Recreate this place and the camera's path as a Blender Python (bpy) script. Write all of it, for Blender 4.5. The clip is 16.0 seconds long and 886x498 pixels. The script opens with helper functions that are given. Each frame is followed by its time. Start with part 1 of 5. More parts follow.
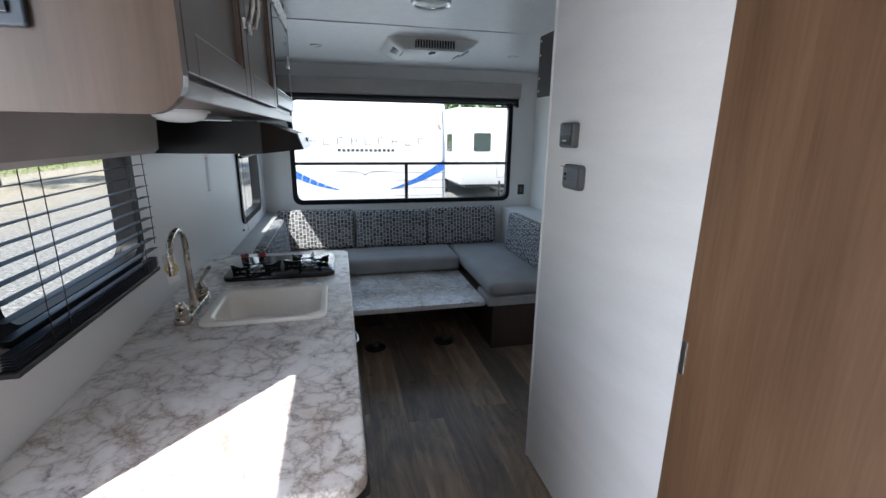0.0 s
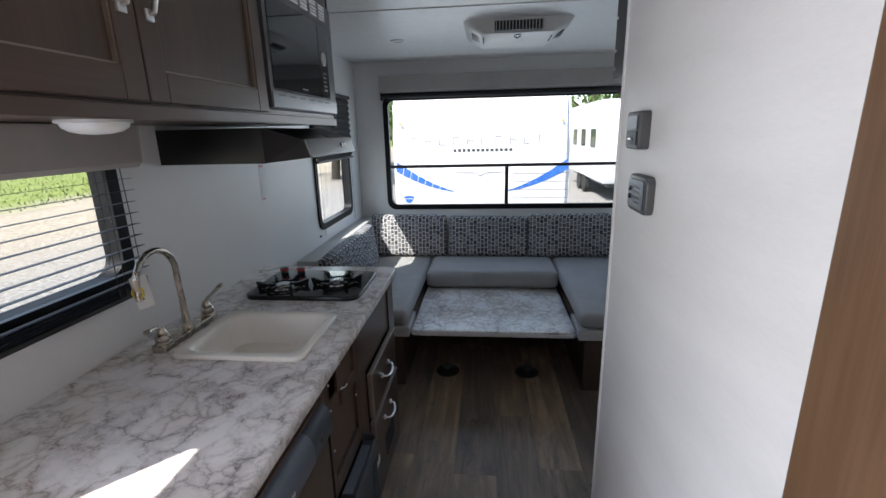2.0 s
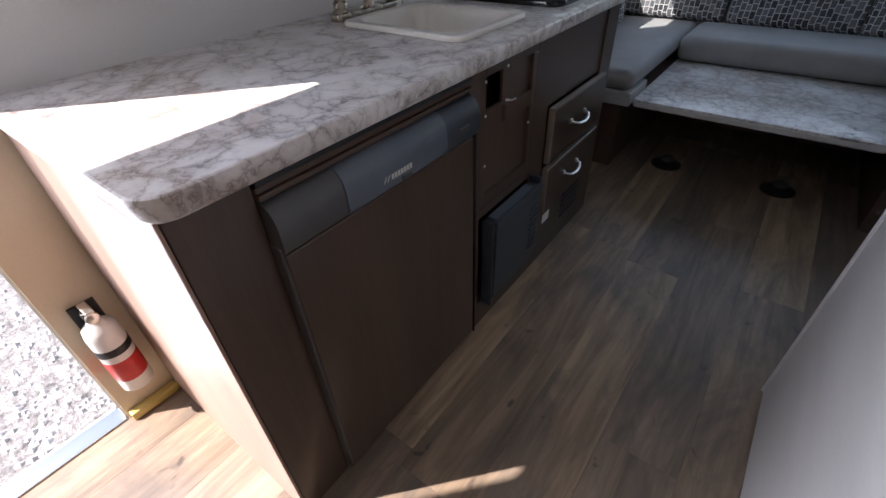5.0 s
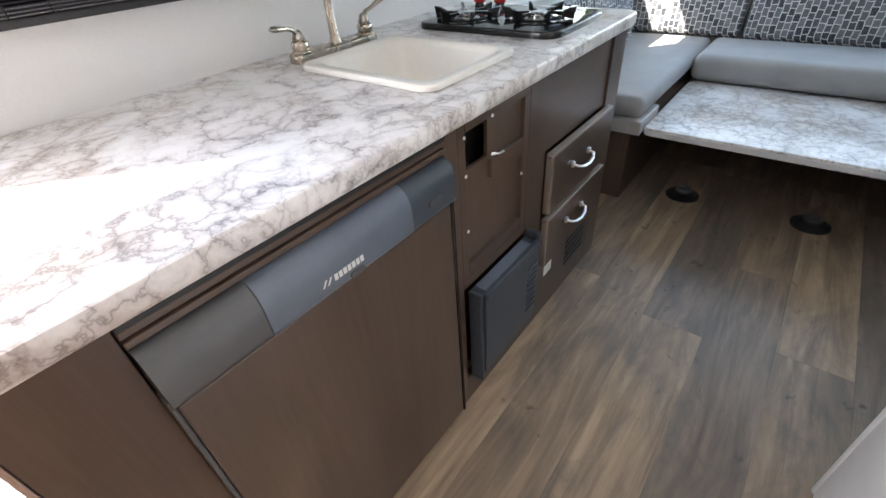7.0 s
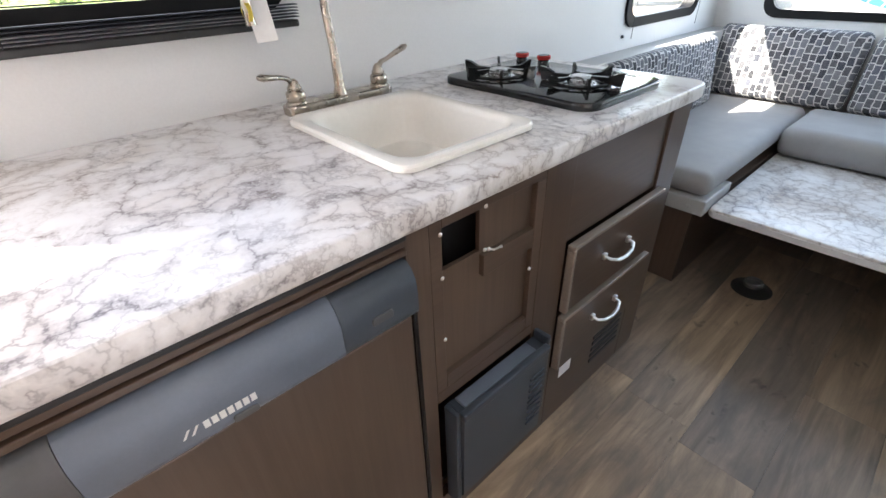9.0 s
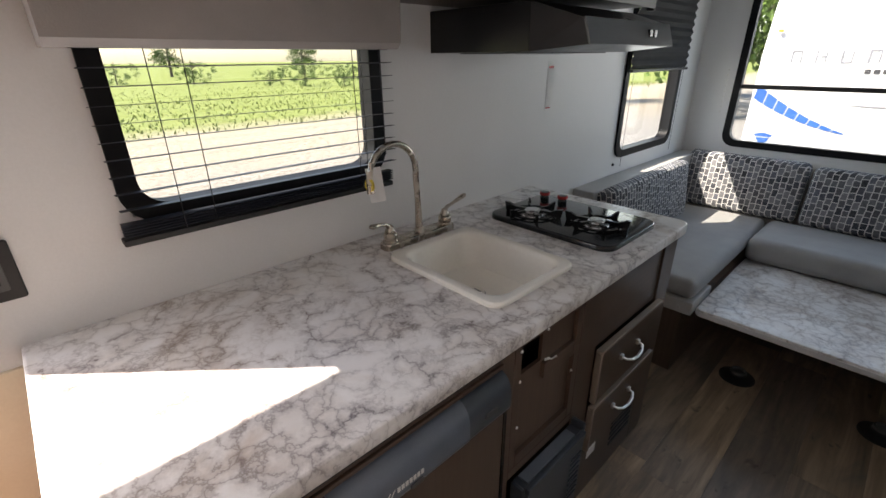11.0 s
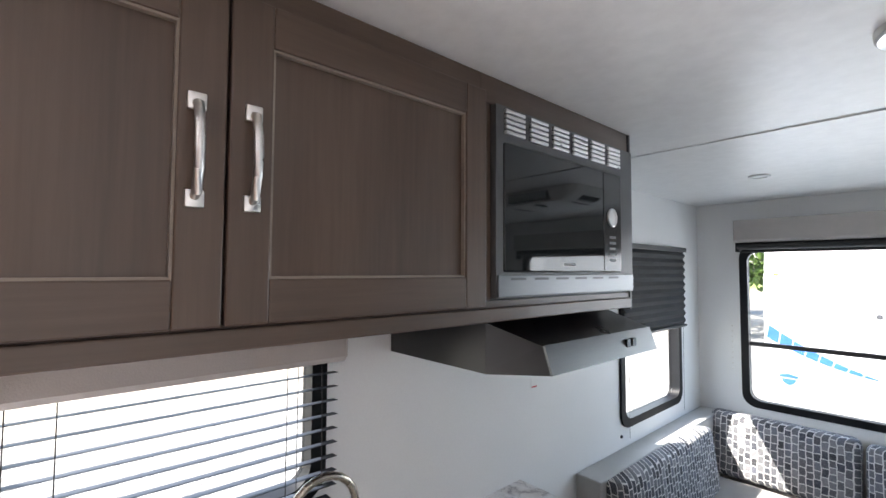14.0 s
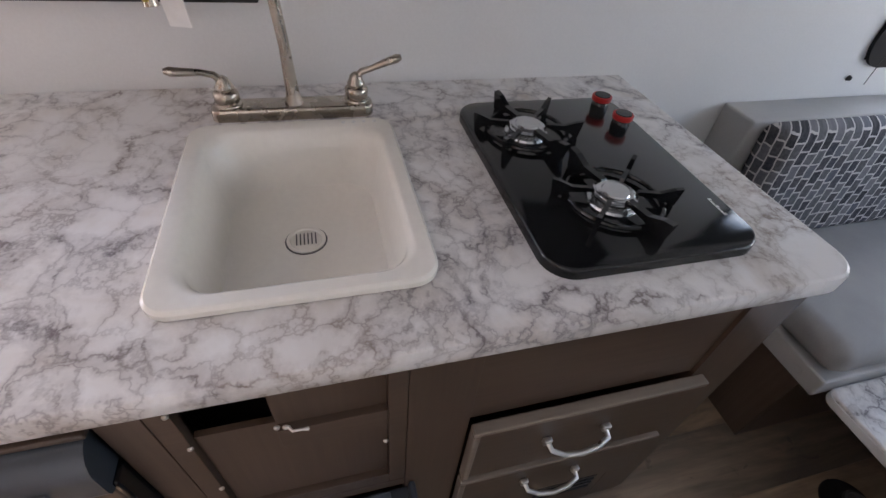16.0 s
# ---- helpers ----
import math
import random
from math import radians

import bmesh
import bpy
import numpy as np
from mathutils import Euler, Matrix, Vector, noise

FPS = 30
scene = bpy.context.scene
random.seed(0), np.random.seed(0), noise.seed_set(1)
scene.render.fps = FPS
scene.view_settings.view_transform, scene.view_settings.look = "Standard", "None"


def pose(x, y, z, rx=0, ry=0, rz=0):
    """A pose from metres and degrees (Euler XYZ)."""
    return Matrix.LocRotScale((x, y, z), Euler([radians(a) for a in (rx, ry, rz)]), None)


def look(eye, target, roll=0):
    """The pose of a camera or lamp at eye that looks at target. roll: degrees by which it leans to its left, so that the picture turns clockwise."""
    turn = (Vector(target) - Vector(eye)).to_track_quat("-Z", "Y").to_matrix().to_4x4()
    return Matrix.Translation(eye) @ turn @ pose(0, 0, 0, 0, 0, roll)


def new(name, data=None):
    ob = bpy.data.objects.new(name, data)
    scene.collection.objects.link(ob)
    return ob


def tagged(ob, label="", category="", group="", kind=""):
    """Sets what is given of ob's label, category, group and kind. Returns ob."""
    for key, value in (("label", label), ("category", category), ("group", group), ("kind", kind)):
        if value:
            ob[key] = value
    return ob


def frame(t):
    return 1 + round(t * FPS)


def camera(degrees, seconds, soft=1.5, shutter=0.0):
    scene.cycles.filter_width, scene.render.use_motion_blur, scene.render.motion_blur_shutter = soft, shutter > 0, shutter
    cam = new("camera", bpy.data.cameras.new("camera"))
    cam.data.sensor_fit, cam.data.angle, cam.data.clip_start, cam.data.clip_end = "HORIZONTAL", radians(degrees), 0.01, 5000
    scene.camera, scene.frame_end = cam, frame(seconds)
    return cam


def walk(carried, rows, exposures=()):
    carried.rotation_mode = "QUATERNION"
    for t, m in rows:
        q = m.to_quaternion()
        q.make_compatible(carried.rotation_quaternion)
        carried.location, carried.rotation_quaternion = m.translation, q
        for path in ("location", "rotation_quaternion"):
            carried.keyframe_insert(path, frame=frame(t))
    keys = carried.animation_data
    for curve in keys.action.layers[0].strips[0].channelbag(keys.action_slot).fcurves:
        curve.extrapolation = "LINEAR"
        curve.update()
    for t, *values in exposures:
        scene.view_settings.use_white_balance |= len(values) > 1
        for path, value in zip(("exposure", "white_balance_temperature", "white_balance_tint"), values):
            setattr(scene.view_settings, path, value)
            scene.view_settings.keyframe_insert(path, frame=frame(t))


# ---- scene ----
cam = camera(89.9, 16.0)
PATH = [
    (0, (0.673, 0.227, 1.512), (1.114, 2.111, 1.009), 0.7),
    (0.5, (0.691, 0.378, 1.521), (1.165, 2.265, 1.057), -0.4),
    (1, (0.762, 0.474, 1.515), (1.298, 2.346, 1.059), -0.3),
    (1.5, (0.995, 0.561, 1.511), (1.146, 2.5, 1.047), -0.1),
    (2, (1.131, 0.595, 1.519), (0.931, 2.519, 1.009), -1.4),
    (2.5, (1.147, 0.612, 1.536), (0.902, 2.53, 1.028), -1.7),
    (3, (1.148, 0.622, 1.535), (0.789, 2.528, 1.049), -2.1),
    (3.5, (1.151, 0.635, 1.528), (0.498, 2.449, 0.994), -2.6),
    (4, (1.128, 0.733, 1.407), (0.373, 2.348, 0.5), -2.2),
    (4.5, (1.199, 0.808, 1.253), (0.308, 2.159, 0.077), 0.5),
    (4.7, (1.25, 0.778, 1.172), (0.301, 2.027, -0.068), -1.4),
    (6.8, (1.155, 0.984, 1.157), (0.124, 2.17, -0.079), -5.0),
    (7, (1.159, 1.029, 1.171), (0.123, 2.248, -0.03), -4.7),
    (7.5, (1.15, 1.196, 1.167), (0.121, 2.454, 0.001), -3.2),
    (8, (1.12, 1.295, 1.164), (-0.04, 2.489, 0.055), -2.5),
    (8.2, (1.112, 1.313, 1.165), (-0.114, 2.446, 0.063), -2.3),
    (10.5, (1.14, 1.162, 1.304), (-0.161, 2.289, 0.286), -1.2),
    (11, (1.141, 1.006, 1.419), (-0.188, 2.274, 0.627), -0.5),
    (11.5, (1.109, 0.919, 1.499), (-0.232, 2.303, 0.965), -1.6),
    (11.8, (1.091, 0.909, 1.571), (-0.265, 2.319, 1.158), -1.4),
    (12, (1.086, 0.894, 1.623), (-0.289, 2.327, 1.381), -1.6),
    (12.5, (1.075, 0.885, 1.682), (-0.324, 2.315, 1.663), -2.4),
    (13, (1.074, 0.951, 1.712), (-0.334, 2.369, 1.792), -2.2),
    (13.5, (1.095, 1.111, 1.721), (-0.341, 2.494, 1.887), -0.6),
    (14, (1.088, 1.284, 1.665), (-0.41, 2.605, 1.758), 0.3),
    (14.5, (1.012, 1.512, 1.535), (-0.478, 2.794, 1.164), 1.4),
    (15, (0.958, 1.684, 1.391), (-0.517, 2.724, 0.531), 0.1),
    (15.5, (0.963, 1.827, 1.33), (-0.54, 2.433, 0.158), 1.9),
    (16, (0.953, 1.889, 1.306), (-0.419, 2.349, -0.075), 6.1),
]
walk(cam, [(t, look(eye, target, roll)) for t, eye, target, roll in PATH], exposures=[(0, 1.32, 6350, 14), (1.5, 1.38, 6450, 15), (2.5, 1.57, 6700, 18), (3.5, 1.59, 6600, 18), (4, 1.34, 6500, 17), (4.5, 1.28, 6500, 20), (4.7, 1.28, 6500, 20), (6.8, 2.98, 6800, 15), (7.5, 3.30, 6750, 13), (8, 3.26, 6850, 15), (10.5, 2.62, 7000, 18), (11, 1.67, 7400, 19), (11.5, 1.47, 7500, 18), (12, 1.77, 7400, 20), (12.5, 2.03, 7300, 20), (13, 2.30, 7200, 20), (14, 2.65, 6800, 18), (14.5, 2.08, 6500, 13), (15, 1.98, 6600, 12), (15.5, 2.44, 6800, 22), (16, 2.44, 7100, 25)])

# ---- world, sun, exposure ----
world = bpy.data.worlds.new("sky")
scene.world = world
world.use_nodes = True
wn = world.node_tree
sky = wn.nodes.new("ShaderNodeTexSky")
sky.sky_type, sky.sun_disc = "NISHITA", False
sky.sun_elevation, sky.sun_rotation = radians(50), radians(222)
wn.links.new(sky.outputs[0], wn.nodes["Background"].inputs[0])
wn.nodes["Background"].inputs[1].default_value = 0.15
sun_data = bpy.data.lights.new("sun", "SUN")
sun_data.energy, sun_data.angle, sun_data.color = 5.0, radians(0.5), (1.0, 0.95, 0.88)
sun = new("sun", sun_data)
sun.matrix_world = look((-5.6, -6.2, 10), (0, 0, 0))


def opening_light(name, eye, target, w, h, watts, tone):
    data = bpy.data.lights.new(name, "AREA")
    data.shape, data.size, data.size_y, data.energy, data.color = "RECTANGLE", w, h, watts, tone
    ob = new(name, data)
    ob.matrix_world = look(eye, target)
    return ob


# light of the sky and the sunlit gravel through the openings
opening_light("skylight_window_end", (1.29, 4.47, 1.35), (1.29, 0, 1.25), 2.0, 0.85, 2.2, (0.62, 0.80, 1.0))
opening_light("skylight_window_dinette", (-0.02, 3.7, 1.13), (2, 3.7, 1.0), 0.6, 0.4, 0.7, (0.80, 0.91, 1.0))
opening_light("skylight_door", (-0.06, 0.42, 1.0), (2, 0.6, 1.75), 0.62, 1.8, 10.5, (0.86, 0.93, 1.0))


# ---- small builders ----
LOC = {}


def thing(name, loc, label, category, group="", kind=""):
    """An Empty at the base of a thing; its parts are built in world metres."""
    ob = new(name)
    ob.empty_display_size = 0.1
    ob.location = loc
    LOC[ob] = Vector(loc)
    return tagged(ob, label, category, group, kind)


def to_mesh(name, bm, material, smooth=False):
    me = bpy.data.meshes.new(name)
    bmesh.ops.recalc_face_normals(bm, faces=bm.faces)
    if smooth:
        for f in bm.faces:
            f.smooth = True
    bm.to_mesh(me)
    bm.free()
    if smooth:
        me.set_sharp_from_angle(angle=radians(40))
    me.materials.append(material)
    return me


def part(name, bm, material, parent, label="", smooth=False):
    ob = new(name, to_mesh(name, bm, material, smooth))
    ob.parent = parent
    if parent in LOC:
        ob.matrix_parent_inverse = Matrix.Translation(-LOC[parent])
    return tagged(ob, label)


def solid(name, bm, material, label="", category="", group="", kind="", smooth=False):
    """A thing of one mesh, with its origin at its base."""
    lo = [min(v.co[i] for v in bm.verts) for i in range(3)]
    hi = [max(v.co[i] for v in bm.verts) for i in range(3)]
    base = Vector(((lo[0] + hi[0]) / 2, (lo[1] + hi[1]) / 2, lo[2]))
    bmesh.ops.translate(bm, verts=bm.verts, vec=-base)
    ob = new(name, to_mesh(name, bm, material, smooth))
    ob.location = base
    LOC[ob] = Vector((0, 0, 0)) + base
    return tagged(ob, label, category, group, kind)


def B():
    return bmesh.new()


def box(bm, x0, x1, y0, y1, z0, z1, bevel=0.0, seg=2, m=None):
    r = bmesh.ops.create_cube(bm, size=1.0)
    vs = r["verts"]
    for v in vs:
        v.co = Vector((x0 + (v.co.x + 0.5) * (x1 - x0), y0 + (v.co.y + 0.5) * (y1 - y0), z0 + (v.co.z + 0.5) * (z1 - z0)))
    if bevel:
        es = list({e for v in vs for e in v.link_edges})
        r = bmesh.ops.bevel(bm, geom=es, offset=bevel, segments=seg, affect="EDGES", profile=0.5)
        vs = list({v for f in r["faces"] for v in f.verts} | {v for v in vs if v.is_valid})
    if m:
        bmesh.ops.transform(bm, matrix=m, verts=vs)
    return bm


def cyl(bm, p, axis, r0, r1, h, seg=20):
    q = Vector(axis).normalized().to_track_quat("Z", "Y").to_matrix().to_4x4()
    m = Matrix.Translation(Vector(p) + Vector(axis).normalized() * h / 2) @ q
    bmesh.ops.create_cone(bm, cap_ends=True, segments=seg, radius1=r0, radius2=r1, depth=h, matrix=m)
    return bm


def lathe(bm, p, axis, profile, seg=24):
    """A turned body: profile of (radius, height) along axis from p."""
    q = Vector(axis).normalized().to_track_quat("Z", "Y").to_matrix()
    rings = []
    for r, h in profile:
        rings.append([bm.verts.new(Vector(p) + q @ Vector((r * math.cos(2 * math.pi * k / seg), r * math.sin(2 * math.pi * k / seg), h))) for k in range(seg)])
    for a, b in zip(rings, rings[1:]):
        for k in range(seg):
            bm.faces.new((a[k], a[(k + 1) % seg], b[(k + 1) % seg], b[k]))
    bm.faces.new(rings[0])
    bm.faces.new(rings[-1])
    return bm


def tube(bm, pts, r, seg=12, flat=1.0):
    """A round bar along points; r may be a list."""
    pts = [Vector(p) for p in pts]
    rings = []
    for i, p in enumerate(pts):
        d = (pts[min(i + 1, len(pts) - 1)] - pts[max(i - 1, 0)]).normalized()
        side = d.cross(Vector((0.13, 0.31, 0.94))).normalized()
        up = side.cross(d)
        rr = r[i] if isinstance(r, (list, tuple)) else r
        rings.append([bm.verts.new(p + side * rr * math.cos(2 * math.pi * k / seg) + up * rr * flat * math.sin(2 * math.pi * k / seg)) for k in range(seg)])
    for a, b in zip(rings, rings[1:]):
        for k in range(seg):
            bm.faces.new((a[k], a[(k + 1) % seg], b[(k + 1) % seg], b[k]))
    bm.faces.new(rings[0])
    bm.faces.new(rings[-1])
    return bm


def rrect(u0, u1, v0, v1, r, seg=6):
    out = []
    for cu, cv, a in ((u1 - r, v1 - r, 0), (u0 + r, v1 - r, 90), (u0 + r, v0 + r, 180), (u1 - r, v0 + r, 270)):
        for k in range(seg + 1):
            t = radians(a + 90 * k / seg)
            out.append((cu + r * math.cos(t), cv + r * math.sin(t)))
    return out


def place(axis, u, v, d):
    """Plane coordinates to the world: axis is the plane's normal."""
    return Vector((d, u, v)) if axis == "x" else Vector((u, d, v)) if axis == "y" else Vector((u, v, d))


def ring(bm, axis, outer, ro, inner, ri, d0, d1, seg=6):
    """A frame with rounded corners, between the depths d0 and d1."""
    loops = []
    for rect, r, d in ((outer, ro, d0), (outer, ro, d1), (inner, ri, d1), (inner, ri, d0)):
        loops.append([bm.verts.new(place(axis, u, v, d)) for u, v in rrect(*rect, r, seg)])
    for a, b in zip(loops, loops[1:] + loops[:1]):
        n = len(a)
        for k in range(n):
            bm.faces.new((a[k], a[(k + 1) % n], b[(k + 1) % n], b[k]))
    return bm


def slab(bm, axis, rect, r, d0, d1, soft=0.0, seg=6):
    """A plate with rounded corners; soft rounds the d1 rim."""
    steps = [(0.0, d0), (0.0, d1)] if not soft else [(0.0, d0)] + [(soft * (1 - math.cos(radians(a))), d1 - (soft if d1 > d0 else -soft) * (1 - math.sin(radians(a)))) for a in (0, 30, 60, 90)]
    loops = []
    for inset, d in steps:
        u0, u1, v0, v1 = rect
        loops.append([bm.verts.new(place(axis, u, v, d)) for u, v in rrect(u0 + inset, u1 - inset, v0 + inset, v1 - inset, max(r - inset, 0.001), seg)])
    for a, b in zip(loops, loops[1:]):
        n = len(a)
        for k in range(n):
            bm.faces.new((a[k], a[(k + 1) % n], b[(k + 1) % n], b[k]))
    bm.faces.new(loops[0])
    bm.faces.new(loops[-1])
    return bm


def prism(bm, axis, outline, d0, d1):
    a = [bm.verts.new(place(axis, u, v, d0)) for u, v in outline]
    b = [bm.verts.new(place(axis, u, v, d1)) for u, v in outline]
    n = len(a)
    for k in range(n):
        bm.faces.new((a[k], a[(k + 1) % n], b[(k + 1) % n], b[k]))
    bm.faces.new(a)
    bm.faces.new(b)
    return bm


def holed(bm, axis, rect, holes, d0, d1):
    """A wall of boxes round rectangular holes (u0, u1, v0, v1) that share no u-range."""
    u, (a, b, v0, v1) = rect[0], rect

    def bx(p0, p1, q0, q1):
        if p1 - p0 < 1e-4 or q1 - q0 < 1e-4:
            return
        if axis == "x":
            box(bm, d0, d1, p0, p1, q0, q1)
        elif axis == "y":
            box(bm, p0, p1, d0, d1, q0, q1)
        else:
            box(bm, p0, p1, q0, q1, d0, d1)

    for h0, h1, k0, k1 in sorted(holes):
        bx(u, h0, v0, v1)
        bx(h0, h1, v0, k0)
        bx(h0, h1, k1, v1)
        u = h1
    bx(u, b, v0, v1)
    return bm


# ---- materials ----
def material(name, rough=0.5, metal=0.0, coat=0.0):
    m = bpy.data.materials.new(name)
    m.use_nodes = True
    b = m.node_tree.nodes["Principled BSDF"]
    b.inputs["Roughness"].default_value, b.inputs["Metallic"].default_value, b.inputs["Coat Weight"].default_value = rough, metal, coat
    return m, m.node_tree, b


def coords(nt, scale=(1, 1, 1), shift=False):
    tc = nt.nodes.new("ShaderNodeTexCoord")
    mp = nt.nodes.new("ShaderNodeMapping")
    mp.inputs["Scale"].default_value = scale
    nt.links.new(tc.outputs["Object"], mp.inputs[0])
    if shift:
        oi = nt.nodes.new("ShaderNodeObjectInfo")
        sc = nt.nodes.new("ShaderNodeVectorMath")
        sc.operation = "SCALE"
        sc.inputs[0].default_value = (7.3, 5.1, 3.7)
        nt.links.new(oi.outputs["Random"], sc.inputs["Scale"])
        nt.links.new(sc.outputs[0], mp.inputs["Location"])
    return mp.outputs[0]


def noise_tex(nt, vec, scale, detail=4.0, rough=0.55, distort=0.0):
    n = nt.nodes.new("ShaderNodeTexNoise")
    n.inputs["Scale"].default_value, n.inputs["Detail"].default_value, n.inputs["Roughness"].default_value, n.inputs["Distortion"].default_value = scale, detail, rough, distort
    nt.links.new(vec, n.inputs["Vector"])
    return n


def ramp(nt, fac, stops):
    r = nt.nodes.new("ShaderNodeValToRGB")
    while len(r.color_ramp.elements) < len(stops):
        r.color_ramp.elements.new(0.5)
    for e, (p, c) in zip(r.color_ramp.elements, stops):
        e.position, e.color = p, (*c, 1.0)
    nt.links.new(fac, r.inputs[0])
    return r.outputs[0]


def mix(nt, fac, a, b, kind="MIX"):
    n = nt.nodes.new("ShaderNodeMix")
    n.data_type, n.blend_type = "RGBA", kind
    for sock, val in ((n.inputs[0], fac), (n.inputs[6], a), (n.inputs[7], b)):
        if isinstance(val, (int, float)):
            sock.default_value = val
        elif isinstance(val, tuple):
            sock.default_value = (*val, 1.0)
        else:
            nt.links.new(val, sock)
    return n.outputs[2]


def bump(nt, b, height, strength, dist=0.002):
    n = nt.nodes.new("ShaderNodeBump")
    n.inputs["Strength"].default_value, n.inputs["Distance"].default_value = strength, dist
    nt.links.new(height, n.inputs["Height"])
    nt.links.new(n.outputs[0], b.inputs["Normal"])


def mottled(name, c1, c2, scale, rough, fine=60.0, bumps=0.1, metal=0.0, coat=0.0, stretch=(1, 1, 1), rough_var=0.08):
    """Paint, plastic, metal: two scales of variation and a fine relief."""
    m, nt, b = material(name, rough, metal, coat)
    v = coords(nt, stretch)
    big, small = noise_tex(nt, v, scale, 3), noise_tex(nt, v, fine, 3)
    col = ramp(nt, big.outputs[0], [(0.3, c1), (0.7, c2)])
    nt.links.new(mix(nt, 0.12, col, ramp(nt, small.outputs[0], [(0.3, tuple(x * 0.75 for x in c1)), (0.7, c2)])), b.inputs["Base Color"])
    mr = nt.nodes.new("ShaderNodeMapRange")
    mr.inputs[3].default_value, mr.inputs[4].default_value = max(rough - rough_var, 0.02), min(rough + rough_var, 1)
    nt.links.new(big.outputs[0], mr.inputs[0])
    nt.links.new(mr.outputs[0], b.inputs["Roughness"])
    if bumps:
        bump(nt, b, small.outputs[0], bumps)
    return m


def grain(name, dark, mid, light, along, rough, shift=False, coat=0.0, tone=0.25):
    """Wood or wood print with the grain along one axis."""
    m, nt, b = material(name, rough, 0.0, coat)
    s = [6.0, 6.0, 6.0]
    s[along] = 0.7
    v = coords(nt, tuple(s), shift)
    f = [60.0, 60.0, 60.0]
    f[along] = 2.5
    v2 = coords(nt, tuple(f), shift)
    a = noise_tex(nt, v, 1.0, 6, 0.6, 0.6)
    c = noise_tex(nt, v2, 2.0, 4, 0.6)
    col = ramp(nt, a.outputs[0], [(0.28, dark), (0.5, mid), (0.75, light)])
    col = mix(nt, 0.2, col, ramp(nt, c.outputs[0], [(0.35, dark), (0.65, light)]))
    if shift:
        oi = nt.nodes.new("ShaderNodeObjectInfo")
        col = mix(nt, tone * 2, col, mix(nt, 1.0, col, ramp(nt, oi.outputs["Random"], [(0.0, (0.55, 0.56, 0.62)), (0.5, (1.0, 0.95, 0.9)), (1.0, (1.55, 1.4, 1.25))]), "MULTIPLY"))
    nt.links.new(col, b.inputs["Base Color"])
    mr = nt.nodes.new("ShaderNodeMapRange")
    mr.inputs[3].default_value, mr.inputs[4].default_value = rough - 0.07, rough + 0.1
    nt.links.new(a.outputs[0], mr.inputs[0])
    nt.links.new(mr.outputs[0], b.inputs["Roughness"])
    bump(nt, b, c.outputs[0], 0.12, 0.001)
    return m


def plank_material(name):
    """Printed oak planks: each plank its own tone, soft long grain, knots and grey blotches."""
    m, nt, b = material(name, 0.42)
    v = coords(nt, (9, 1.1, 9), True)
    a, f = noise_tex(nt, v, 1.4, 6, 0.6, 1.2), noise_tex(nt, coords(nt, (55, 3, 55), True), 1.0, 4, 0.6)
    blot, knot = noise_tex(nt, coords(nt, (2.2, 0.8, 1), True), 3.0, 5, 0.65, 0.9), noise_tex(nt, coords(nt, (1.3, 0.7, 1), True), 17, 3, 0.5, 0.6)
    oi = nt.nodes.new("ShaderNodeObjectInfo")
    tone = ramp(nt, oi.outputs["Random"], [(0.0, (0.180, 0.144, 0.115)), (0.25, (0.31, 0.225, 0.150)), (0.5, (0.205, 0.162, 0.128)), (0.75, (0.40, 0.295, 0.198)), (1.0, (0.20, 0.150, 0.112))])
    col = mix(nt, 1.0, tone, ramp(nt, a.outputs[0], [(0.25, (0.42, 0.40, 0.39)), (0.5, (0.95, 0.93, 0.91)), (0.75, (1.5, 1.46, 1.40))]), "MULTIPLY")
    col = mix(nt, 0.35, col, mix(nt, 1.0, col, ramp(nt, f.outputs[0], [(0.35, (0.6, 0.6, 0.6)), (0.65, (1.3, 1.3, 1.3))]), "MULTIPLY"))
    col = mix(nt, ramp(nt, blot.outputs[0], [(0.47, (0, 0, 0)), (0.66, (0.6, 0.6, 0.6))]), col, (0.105, 0.090, 0.080))
    col = mix(nt, ramp(nt, knot.outputs[0], [(0.66, (0, 0, 0)), (0.76, (0.75, 0.75, 0.75))]), col, (0.045, 0.035, 0.03))
    nt.links.new(col, b.inputs["Base Color"])
    mr = nt.nodes.new("ShaderNodeMapRange")
    mr.inputs[3].default_value, mr.inputs[4].default_value = 0.34, 0.52
    nt.links.new(a.outputs[0], mr.inputs[0])
    nt.links.new(mr.outputs[0], b.inputs["Roughness"])
    bump(nt, b, f.outputs[0], 0.1, 0.0008)
    return m


